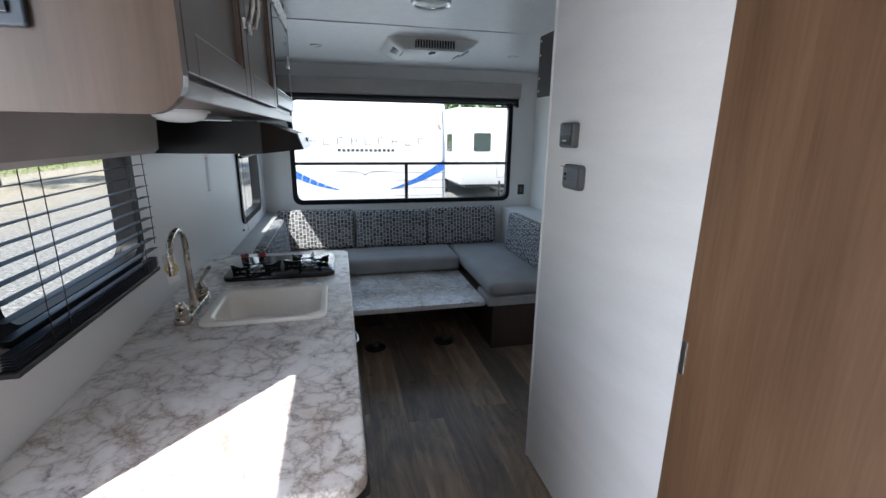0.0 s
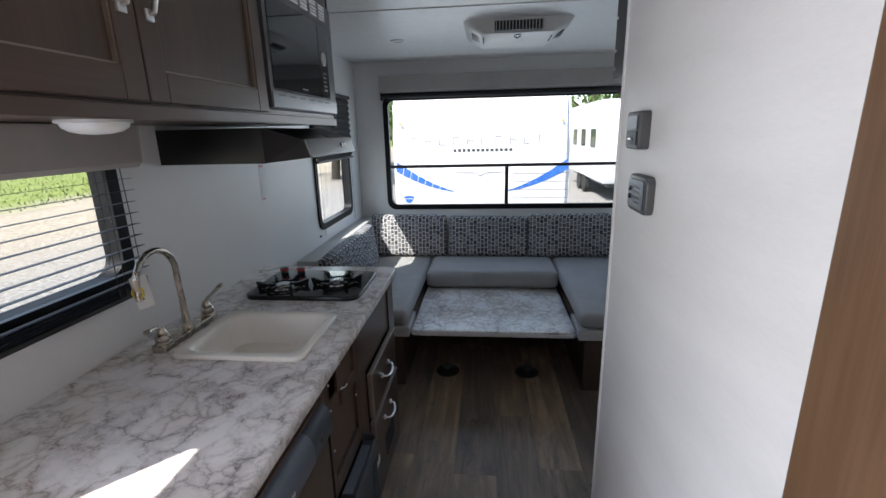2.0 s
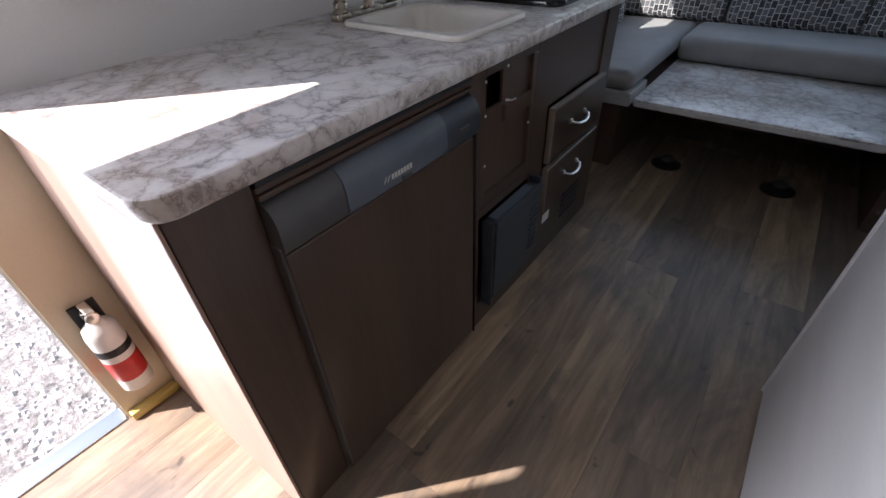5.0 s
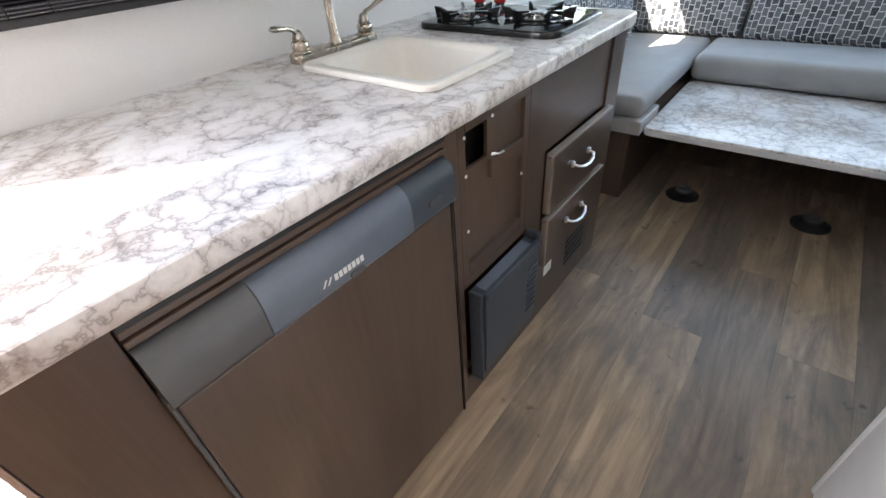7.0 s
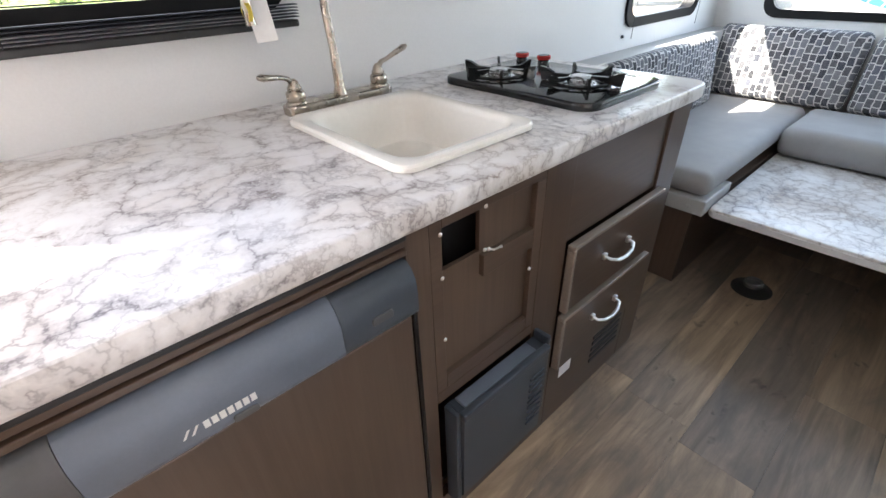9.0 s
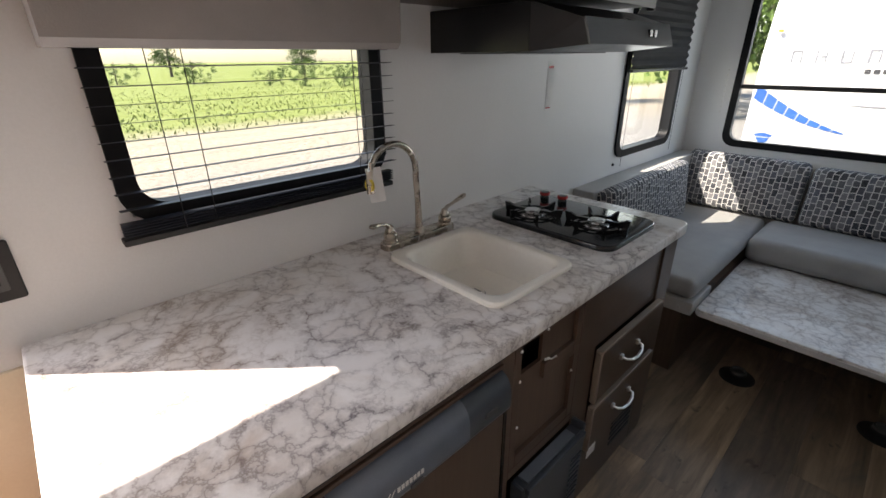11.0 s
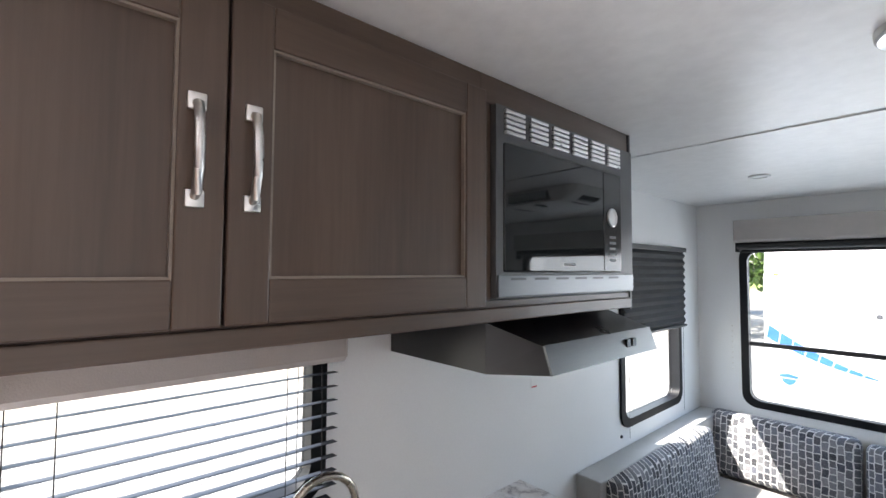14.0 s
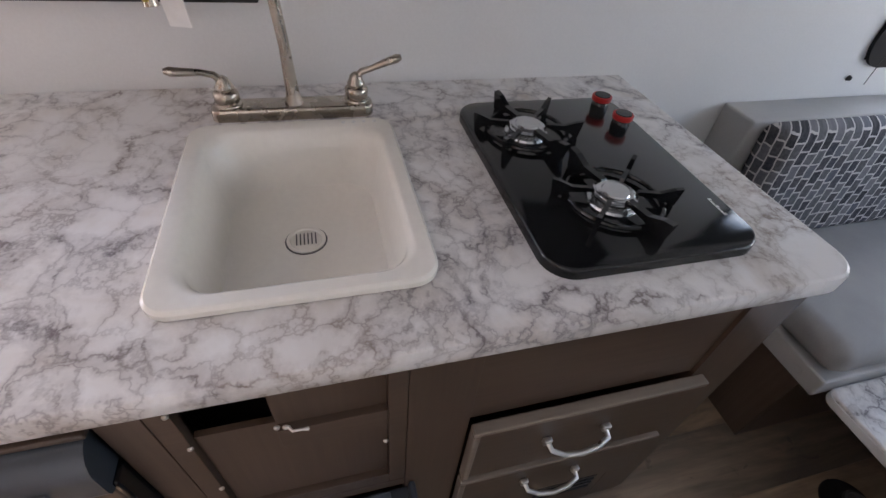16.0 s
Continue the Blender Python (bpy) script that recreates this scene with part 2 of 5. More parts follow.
def marble(name):
    m, nt, b = material(name, 0.28)
    v = coords(nt)
    warp = noise_tex(nt, v, 5.0, 6, 0.65)
    add = nt.nodes.new("ShaderNodeVectorMath")
    add.operation = "MULTIPLY_ADD"
    add.inputs[1].default_value = (0.22, 0.22, 0.22)
    nt.links.new(warp.outputs["Color"], add.inputs[0])
    nt.links.new(v, add.inputs[2])
    veins = []
    for sc, wid in ((8.0, 0.036), (17.0, 0.05)):
        vo = nt.nodes.new("ShaderNodeTexVoronoi")
        vo.feature = "DISTANCE_TO_EDGE"
        vo.inputs["Scale"].default_value = sc
        nt.links.new(add.outputs[0], vo.inputs["Vector"])
        veins.append(ramp(nt, vo.outputs["Distance"], [(0.0, (1, 1, 1)), (wid, (0.36, 0.36, 0.36)), (wid * 4.5, (0, 0, 0))]))
    big = noise_tex(nt, v, 3.2, 5, 0.6, 1.0)
    mid = noise_tex(nt, v, 9.0, 6, 0.65, 1.5)
    where = ramp(nt, mid.outputs[0], [(0.40, (0, 0, 0)), (0.62, (1, 1, 1))])
    base = ramp(nt, big.outputs[0], [(0.30, (0.56, 0.47, 0.40)), (0.43, (0.75, 0.715, 0.685)), (0.56, (0.86, 0.85, 0.845))])
    tan = ramp(nt, noise_tex(nt, v, 2.3, 3).outputs[0], [(0.4, (0.24, 0.175, 0.14)), (0.6, (0.165, 0.145, 0.16))])
    f = mix(nt, 1.0, veins[0], where, "MULTIPLY")
    f2 = mix(nt, 1.0, veins[1], ramp(nt, big.outputs[0], [(0.42, (0.75, 0.75, 0.75)), (0.62, (0.1, 0.1, 0.1))]), "MULTIPLY")
    col = mix(nt, f, base, tan)
    col = mix(nt, f2, col, tan)
    nt.links.new(col, b.inputs["Base Color"])
    bump(nt, b, noise_tex(nt, v, 220, 2).outputs[0], 0.04, 0.0005)
    return m


def mosaic(name):
    """Woven upholstery: uneven rows of grey, navy and dark blocks in pale joints, in the piece's x and z."""
    m, nt, b = material(name, 0.85)
    tc = nt.nodes.new("ShaderNodeTexCoord")
    sep, com = nt.nodes.new("ShaderNodeSeparateXYZ"), nt.nodes.new("ShaderNodeCombineXYZ")
    nt.links.new(tc.outputs["Object"], sep.inputs[0])
    nt.links.new(sep.outputs["Z"], com.inputs[0])
    sub = nt.nodes.new("ShaderNodeMath")
    sub.operation = "SUBTRACT"
    nt.links.new(sep.outputs["X"], sub.inputs[0])
    nt.links.new(sep.outputs["Y"], sub.inputs[1])
    nt.links.new(sub.outputs[0], com.inputs[1])
    oi = nt.nodes.new("ShaderNodeObjectInfo")
    nt.links.new(oi.outputs["Random"], com.inputs[2])
    w = noise_tex(nt, com.outputs[0], 26, 2)
    add = nt.nodes.new("ShaderNodeVectorMath")
    add.operation = "MULTIPLY_ADD"
    add.inputs[1].default_value = (0.012, 0.012, 0.0)
    nt.links.new(w.outputs["Color"], add.inputs[0])
    nt.links.new(com.outputs[0], add.inputs[2])
    br = nt.nodes.new("ShaderNodeTexBrick")
    br.offset, br.offset_frequency, br.squash, br.squash_frequency = 0.5, 2, 0.8, 3
    br.inputs["Color1"].default_value, br.inputs["Color2"].default_value = (0, 0, 0, 1), (1, 1, 1, 1)
    for k, val in (("Scale", 1.0), ("Mortar Size", 0.0024), ("Mortar Smooth", 0.1), ("Brick Width", 0.042), ("Row Height", 0.030)):
        br.inputs[k].default_value = val
    nt.links.new(add.outputs[0], br.inputs["Vector"])
    tone = ramp(nt, br.outputs["Color"], [(0.0, (0.008, 0.009, 0.012)), (0.2, (0.030, 0.036, 0.055)), (0.4, (0.13, 0.135, 0.15)), (0.6, (0.045, 0.046, 0.055)), (0.8, (0.22, 0.22, 0.235)), (1.0, (0.085, 0.095, 0.13))])
    tone = mix(nt, 0.18, tone, ramp(nt, noise_tex(nt, com.outputs[0], 140, 3).outputs[0], [(0.3, (0.03, 0.03, 0.04)), (0.7, (0.4, 0.4, 0.42))]))
    nt.links.new(mix(nt, br.outputs["Fac"], tone, (0.62, 0.61, 0.60)), b.inputs["Base Color"])
    bump(nt, b, noise_tex(nt, tc.outputs["Object"], 400, 2).outputs[0], 0.25, 0.001)
    return m


def ground_material(name):
    m, nt, b = material(name, 0.95)
    tc = nt.nodes.new("ShaderNodeTexCoord")
    v = tc.outputs["Object"]
    sep = nt.nodes.new("ShaderNodeSeparateXYZ")
    nt.links.new(v, sep.inputs[0])
    edge = noise_tex(nt, v, 0.35, 5, 0.65)
    ma = nt.nodes.new("ShaderNodeMath")
    ma.operation = "MULTIPLY_ADD"
    ma.inputs[1].default_value = 5.0
    nt.links.new(edge.outputs[0], ma.inputs[0])
    nt.links.new(sep.outputs["X"], ma.inputs[2])
    mr = nt.nodes.new("ShaderNodeMapRange")
    mr.inputs[1].default_value, mr.inputs[2].default_value = -40.0, 0.0
    nt.links.new(ma.outputs[0], mr.inputs[0])
    stone = ramp(nt, noise_tex(nt, v, 14, 6, 0.8).outputs[0], [(0.36, (0.08, 0.077, 0.072)), (0.5, (0.25, 0.24, 0.228)), (0.64, (0.46, 0.45, 0.43))])
    straw = ramp(nt, noise_tex(nt, v, 9, 6, 0.7).outputs[0], [(0.35, (0.15, 0.12, 0.08)), (0.5, (0.36, 0.305, 0.23)), (0.65, (0.50, 0.45, 0.37))])
    grass = ramp(nt, noise_tex(nt, v, 4, 6, 0.75).outputs[0], [(0.35, (0.09, 0.13, 0.025)), (0.52, (0.19, 0.24, 0.045)), (0.7, (0.34, 0.32, 0.13))])
    col = mix(nt, ramp(nt, mr.outputs[0], [(0.62, (0, 0, 0)), (0.70, (1, 1, 1))]), grass, straw)
    col = mix(nt, ramp(nt, mr.outputs[0], [(0.80, (0, 0, 0)), (0.93, (1, 1, 1))]), col, stone)
    nt.links.new(col, b.inputs["Base Color"])
    bump(nt, b, noise_tex(nt, v, 30, 5, 0.7).outputs[0], 0.8, 0.03)
    return m


wall_white = mottled("wall_panel_white", (0.79, 0.79, 0.785), (0.84, 0.84, 0.835), 1.5, 0.42, 190, 0.06)
panel_linen = mottled("wall_panel_linen", (0.68, 0.67, 0.66), (0.75, 0.74, 0.73), 2.0, 0.45, 60, 0.12, stretch=(1, 1, 5))
ceiling_white = mottled("ceiling_textured", (0.78, 0.78, 0.775), (0.85, 0.85, 0.845), 18, 0.36, 40, 0.3)
trim_white = mottled("trim_white", (0.72, 0.72, 0.71), (0.78, 0.78, 0.78), 6, 0.35, 80, 0.03)
wood_dark = grain("cabinet_wood", (0.054, 0.034, 0.024), (0.084, 0.054, 0.038), (0.128, 0.084, 0.060), 2, 0.36, coat=0.12)
wood_dark_h = grain("cabinet_wood_rail", (0.054, 0.034, 0.024), (0.084, 0.054, 0.038), (0.128, 0.084, 0.060), 1, 0.36, coat=0.12)
wood_edge = grain("cabinet_edge", (0.17, 0.135, 0.11), (0.24, 0.195, 0.16), (0.31, 0.255, 0.21), 1, 0.35)
wood_brown = grain("door_wood_brown", (0.075, 0.038, 0.019), (0.135, 0.072, 0.037), (0.20, 0.115, 0.064), 2, 0.42)
plank_mat = plank_material("floor_plank")
joint_mat = mottled("floor_underlay", (0.05, 0.042, 0.035), (0.08, 0.068, 0.056), 8, 0.7)
marble_mat = marble("worktop_marble")
mosaic_mat = mosaic("mosaic_fabric")
fabric = mottled("seat_vinyl", (0.30, 0.30, 0.30), (0.37, 0.37, 0.365), 7, 0.62, 260, 0.2)
fabric_light = mottled("bench_board", (0.42, 0.42, 0.41), (0.50, 0.495, 0.485), 5, 0.5, 150, 0.1)
valance_mat = mottled("valance_fabric", (0.40, 0.375, 0.36), (0.46, 0.43, 0.41), 8, 0.75, 300, 0.25)
black_gloss = mottled("black_enamel", (0.006, 0.006, 0.007), (0.012, 0.012, 0.013), 9, 0.12, 90, 0.01, rough_var=0.04)
mirror_black = mottled("black_glass", (0.008, 0.009, 0.010), (0.012, 0.013, 0.014), 9, 0.035, 90, 0.0, rough_var=0.01)
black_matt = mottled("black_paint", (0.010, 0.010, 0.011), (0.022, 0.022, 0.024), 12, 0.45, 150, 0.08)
hood_black = mottled("hood_enamel", (0.004, 0.004, 0.0045), (0.008, 0.008, 0.009), 9, 0.30, 150, 0.03)
frame_black = mottled("window_frame_black", (0.006, 0.006, 0.007), (0.012, 0.012, 0.014), 9, 0.5, 150, 0.05)
frame_black.node_tree.nodes["Principled BSDF"].inputs["Specular IOR Level"].default_value = 0.18
slate = mottled("slate_plastic", (0.035, 0.045, 0.058), (0.055, 0.068, 0.085), 9, 0.32, 200, 0.06)
slate_light = mottled("slate_plastic_light", (0.10, 0.125, 0.16), (0.14, 0.165, 0.205), 9, 0.3, 200, 0.05)
steel = mottled("stainless", (0.52, 0.53, 0.54), (0.64, 0.645, 0.65), 6, 0.24, 300, 0.03, metal=1.0, stretch=(1, 0.08, 1))
steel_dark = mottled("stainless_dark", (0.11, 0.115, 0.12), (0.16, 0.165, 0.17), 6, 0.3, 300, 0.03, metal=1.0, stretch=(1, 0.08, 1))
nickel = mottled("brushed_nickel", (0.44, 0.39, 0.33), (0.56, 0.50, 0.43), 25, 0.27, 300, 0.03, metal=1.0)
silver = mottled("satin_silver", (0.72, 0.71, 0.69), (0.82, 0.81, 0.79), 20, 0.3, 200, 0.03, metal=1.0)
acrylic = mottled("sink_acrylic", (0.86, 0.83, 0.76), (0.89, 0.865, 0.80), 5, 0.2, 90, 0.01)
plastic_white = mottled("white_plastic", (0.68, 0.68, 0.66), (0.75, 0.75, 0.73), 9, 0.4, 200, 0.04)
plastic_red = mottled("red_plastic", (0.45, 0.02, 0.02), (0.58, 0.035, 0.03), 30, 0.35, 200, 0.03)
plastic_grey = mottled("grey_plastic", (0.07, 0.072, 0.075), (0.10, 0.102, 0.105), 15, 0.4, 200, 0.05)
paper = mottled("paper_white", (0.80, 0.80, 0.79), (0.86, 0.86, 0.85), 20, 0.8, 90, 0.05)
ink = mottled("ink_grey", (0.05, 0.05, 0.055), (0.08, 0.08, 0.085), 30, 0.6, 90, 0.0)
shade_dark = mottled("pleated_shade", (0.018, 0.018, 0.02), (0.035, 0.035, 0.038), 10, 0.8, 300, 0.2)
slat_mat = mottled("blind_slat", (0.010, 0.014, 0.024), (0.018, 0.024, 0.038), 14, 0.55, 100, 0.02)
gelcoat = mottled("gelcoat_white", (0.76, 0.76, 0.76), (0.81, 0.81, 0.81), 0.8, 0.25, 40, 0.01)
gelcoat_grey = mottled("gelcoat_grey", (0.60, 0.60, 0.61), (0.66, 0.66, 0.67), 0.8, 0.3, 40, 0.01)
decal_blue = mottled("decal_blue", (0.02, 0.11, 0.42), (0.04, 0.16, 0.52), 3, 0.3, 60, 0.0)
decal_grey = mottled("decal_grey", (0.28, 0.28, 0.31), (0.35, 0.35, 0.38), 3, 0.3, 60, 0.0)
dark_glass = mottled("tinted_glass", (0.03, 0.045, 0.042), (0.05, 0.07, 0.065), 2, 0.08, 20, 0.0)
rubber = mottled("tyre_rubber", (0.018, 0.018, 0.018), (0.03, 0.03, 0.03), 6, 0.85, 60, 0.2)
leaf_mat = mottled("foliage", (0.035, 0.075, 0.012), (0.11, 0.19, 0.03), 1.2, 0.7, 14, 0.0)
bark = mottled("bark", (0.07, 0.055, 0.04), (0.14, 0.11, 0.085), 6, 0.9, 40, 0.6)
ground_mat = ground_material("gravel_and_grass")
beige_panel = mottled("jamb_panel_beige", (0.66, 0.57, 0.42), (0.74, 0.66, 0.50), 4, 0.5, 150, 0.06)
yellow_trim = mottled("threshold_yellow", (0.52, 0.40, 0.10), (0.62, 0.50, 0.18), 8, 0.45, 90, 0.05)

glass_mat, nt, b = material("window_glass", 0.0)
nt.nodes.remove(b)
tr, gl, mx = (nt.nodes.new(k) for k in ("ShaderNodeBsdfTransparent", "ShaderNodeBsdfGlossy", "ShaderNodeMixShader"))
tr.inputs[0].default_value = (0.84, 0.87, 0.86, 1)
gl.inputs["Roughness"].default_value = 0.02
mx.inputs[0].default_value = 0.045
nt.links.new(tr.outputs[0], mx.inputs[1])
nt.links.new(gl.outputs[0], mx.inputs[2])
nt.links.new(mx.outputs[0], nt.nodes["Material Output"].inputs[0])

lamp_mat, nt, b = material("lamp_diffuser", 0.35)
b.inputs["Base Color"].default_value = (0.82, 0.82, 0.80, 1)
b.inputs["Subsurface Weight"].default_value = 0.15

# ---- the shell of the trailer ----
X0, X1, Y0, Y1, H = 0.03, 2.55, -1.9, 4.40, 2.08
KW, SW, BW = (1.15, 1.80, 1.11, 1.52), (3.37, 4.07, 0.92, 1.78), (0.28, 2.30, 0.89, 1.80)
DOOR = (0.10, 0.77, 0.0, 1.92)

wl = solid("wall_west", holed(B(), "x", (Y0 - 0.05, Y1 + 0.05, -0.12, H + 0.05), [DOOR, KW, SW], X0 - 0.05, X0), wall_white, "glossy white panelled side wall with windows and a doorway", "wall", kind="structure")
wf = solid("wall_north", holed(B(), "y", (X0, X1, -0.12, H + 0.05), [BW], Y1, Y1 + 0.05), wall_white, "white panelled end wall round a wide window", "wall", kind="structure")
wr = solid("wall_east", holed(B(), "x", (Y0 - 0.05, Y1 + 0.05, -0.12, H + 0.05), [], X1, X1 + 0.05), wall_white, "white panelled side wall beside the dinette", "wall", kind="structure")
wb = solid("wall_south", box(B(), X0, X1, Y0 - 0.05, Y0, -0.12, H + 0.05), wall_white, "plain white wall closing the sleeping end", "wall", kind="structure")
cb = box(B(), X0, X1, Y0, Y1, H, H + 0.05)
box(cb, X0, X1, 2.86, 2.875, H - 0.004, H - 0.0005)
ceil = solid("ceiling", cb, ceiling_white, "white textured ceiling panels with a narrow seam strip", "ceiling", kind="structure")
bmj = B()
for x in (1.05,):
    box(bmj, x, x + 0.009, 1.0, 2.2, H - 0.003, H - 0.0005)
part("seam", bmj, trim_white, ceil).matrix_parent_inverse = Matrix.Translation(-LOC[ceil])

# bathroom partition and the brown wooden door beside the camera
bmp = B()
box(bmp, 1.503, 1.53, 1.09, 1.93, 0, H, 0.003)
box(bmp, 1.531, X1, 1.90, 1.93, 0, H)
solid("wall_partition", bmp, panel_linen, "off-white linen-finish bathroom partition wall", "wall", kind="structure")
bt = B()
tube(bt, [(1.505, 1.931, 0.0), (1.505, 1.931, H)], 0.008, 10)
solid("trim_partition_corner", bt, trim_white, "white plastic corner moulding of the partition", "trim", kind="structure", smooth=True)
bd = B()
box(bd, 1.494, 1.528, -0.9, 1.088, 0.012, H - 0.003, 0.004)
dr = thing("door_1", (1.49, 0.1, 0.012), "brown woodgrain bathroom door and panel", "door", kind="structure")
part("door_panel", bd, wood_brown, dr)
part("strike_plate", slab(B(), "x", (1.065, 1.082, 0.93, 1.02), 0.003, 1.4938, 1.4905, 0.001), silver, dr, "small metal strike plate")

# floor
fl = solid("floor", box(B(), X0, X1, Y0, Y1, -0.10, -0.004), joint_mat, "grey-brown wood plank vinyl floor", "floor", kind="structure")


# windows
def window(name, axis, rect, wall_in, wall_out, label, sash=()):
    sgn = 1 if wall_in > wall_out else -1
    mid = ((rect[0] + rect[1]) / 2, (rect[2] + rect[3]) / 2)
    th = thing(name, place(axis, mid[0], rect[2], wall_in), label, "window", kind="structure")
    inner = (rect[0] + 0.022, rect[1] - 0.022, rect[2] + 0.022, rect[3] - 0.022)
    outer = (rect[0] - 0.018, rect[1] + 0.018, rect[2] - 0.018, rect[3] + 0.018)
    f = B()
    ring(f, axis, outer, 0.075, inner, 0.055, wall_in + sgn * 0.001, wall_in + sgn * 0.012)
    ring(f, axis, (rect[0] - 0.0, rect[1], rect[2], rect[3]), 0.01, (inner[0] - 0.004, inner[1] + 0.004, inner[2] - 0.004, inner[3] + 0.004), 0.055, wall_out, wall_in)
    part("window_frame", f, frame_black, th, "black rounded frame", smooth=True)
    g = slab(B(), axis, (inner[0] - 0.004, inner[1] + 0.004, inner[2] - 0.004, inner[3] + 0.004), 0.055, wall_out + sgn * 0.012, wall_out + sgn * 0.016)
    pane = part("pane", g, glass_mat, th, "clear glass")
    for s in sash:
        d0, d1 = sorted((wall_out + sgn * 0.018, wall_out + sgn * 0.04))
        bb = B()
        if axis == "y":
            box(bb, s[0], s[1], d0, d1, s[2], s[3], 0.003)
        else:
            box(bb, d0, d1, s[0], s[1], s[2], s[3], 0.003)
        part("sash_bar", bb, black_matt, th)
    return th


window("window_1", "y", BW, Y1, Y1 + 0.05, "wide end window in a black rounded frame", [(0.30, 2.28, 1.225, 1.25), (1.275, 1.305, 0.91, 1.224)])
window("window_2", "x", KW, X0, X0 - 0.05, "kitchen window in a black rounded frame")
window("window_3", "x", SW, X0, X0 - 0.05, "dinette side window in a black frame")

# entry doorway: jamb lining and threshold
ed = thing("door_2", (X0 - 0.02, 0.43, 0.0), "open entry doorway with a metal jamb", "door", kind="structure")
je = B()
ring(je, "x", (DOOR[0] - 0.03, DOOR[1] + 0.03, -0.03, DOOR[3] + 0.03), 0.03, (DOOR[0] + 0.002, DOOR[1] - 0.002, 0.002, DOOR[3] - 0.002), 0.02, X0 - 0.062, X0 - 0.051)
part("jamb", je, trim_white, ed)
part("threshold", box(B(), X0 - 0.05, X0 + 0.012, DOOR[0], DOOR[1], -0.003, 0.006, 0.002), steel, ed, "ribbed metal threshold")
pb = solid("wall_jamb_panel", box(B(), X0 + 0.001, X0 + 0.012, 0.775, 0.925, 0.0, 0.86, 0.002), beige_panel, "beige panel beside the entry door", "wall panel", kind="structure")
solid("trim_jamb_foot", box(B(), X0 + 0.0125, X0 + 0.04, 0.78, 0.92, 0.0, 0.03, 0.006), yellow_trim, "yellowish trim strip at the foot of the jamb panel", "trim", kind="structure")


# ---- kitchen ----
CY0, CY1, CX = 0.91, 2.595, 0.694
wt, we = B(), B()
hx0, hx1, hy0, hy1 = 0.222, 0.597, 1.69, 1.997


def edge(bm, grow, z):
    """The worktop's outline: square at the wall, rounded at the free corners."""
    pts = rrect(X0 + 0.002, CX + grow, CY0 - grow, CY1 + grow, 0.045 + grow)
    n = len(pts) // 4
    out = []
    for i, (u, v) in enumerate(pts):
        if u < 0.1:
            k = 0.0002 * (i % n)
            u, v = X0 + 0.002, (CY1 + grow - k if v > 1.7 else CY0 - grow + 0.002 - k)
        out.append(bm.verts.new((u, v, z)))
    return out


def band(bm, a, c):
    for k in range(len(a)):
        bm.faces.new((a[k], a[(k + 1) % len(a)], c[(k + 1) % len(a)], c[k]))


i_top = [wt.verts.new((u, v, 0.9)) for u, v in rrect(hx0, hx1, hy0, hy1, 0.05)]
i_bot = [wt.verts.new((u, v, 0.862)) for u, v in rrect(hx0, hx1, hy0, hy1, 0.05)]
o_top, o_bot = edge(wt, 0.0, 0.9), edge(wt, 0.0, 0.862)
for pair in ((i_top, o_top), (o_bot, i_bot), (i_bot, i_top)):
    band(wt, *pair)
rim_ = [edge(we, g, z) for g, z in ((0.0, 0.9), (0.004, 0.8985), (0.006, 0.894), (0.006, 0.870), (0.0, 0.862))]
for pair in zip(rim_, rim_[1:]):
    band(we, *pair)
wk = thing("worktop", (0.36, 1.75, 0.862), "white and grey marble-look laminate kitchen worktop", "countertop")
part("surface", wt, marble_mat, wk)
part("front_edge", we, marble_mat, wk, "rolled laminate edge", smooth=True)

# sink
sk = thing("sink", (0.40, 1.845, 0.75), "cream moulded sink set into the worktop", "sink")
sb = B()
steps = [((0.205, 0.61, 1.675, 2.01), 0.035, 0.9015), ((0.205, 0.61, 1.675, 2.01), 0.035, 0.909), ((0.209, 0.606, 1.679, 2.006), 0.032, 0.9135), ((0.232, 0.590, 1.699, 1.989), 0.045, 0.914),
         ((0.237, 0.586, 1.703, 1.985), 0.05, 0.911), ((0.243, 0.581, 1.709, 1.979), 0.052, 0.900), ((0.254, 0.572, 1.718, 1.970), 0.055, 0.835), ((0.262, 0.562, 1.727, 1.961), 0.055, 0.812),
         ((0.285, 0.540, 1.748, 1.940), 0.05, 0.801), ((0.32, 0.50, 1.78, 1.90), 0.04, 0.799)]
loops = [[sb.verts.new((u, v, z)) for u, v in rrect(*rc, r, 8)] for rc, r, z in steps]
for a, c in zip(loops, loops[1:]):
    for k in range(len(a)):
        sb.faces.new((a[k], a[(k + 1) % len(a)], c[(k + 1) % len(a)], c[k]))
sb.faces.new(loops[-1])
basin = part("basin", sb, acrylic, sk, smooth=True)
dn = lathe(B(), (0.392, 1.842, 0.799), (0, 0, 1), [(0.031, 0), (0.031, 0.003), (0.026, 0.004), (0.024, 0.002), (0.006, 0.003)])
drain = part("drain", dn, acrylic, sk, "round cream drain cover", smooth=True)
part("drain_gap", lathe(B(), (0.392, 1.842, 0.7984), (0, 0, 1), [(0.0335, 0), (0.0335, 0.0008), (0.031, 0.0008)], 28), ink, sk, "thin dark gap round the drain")
for k in range(6):
    part("slot", box(B(), 0.379, 0.405, 1.842 + (k - 2.5) * 0.006 - 0.001, 1.842 + (k - 2.5) * 0.006 + 0.001, 0.8022, 0.8032), ink, drain)
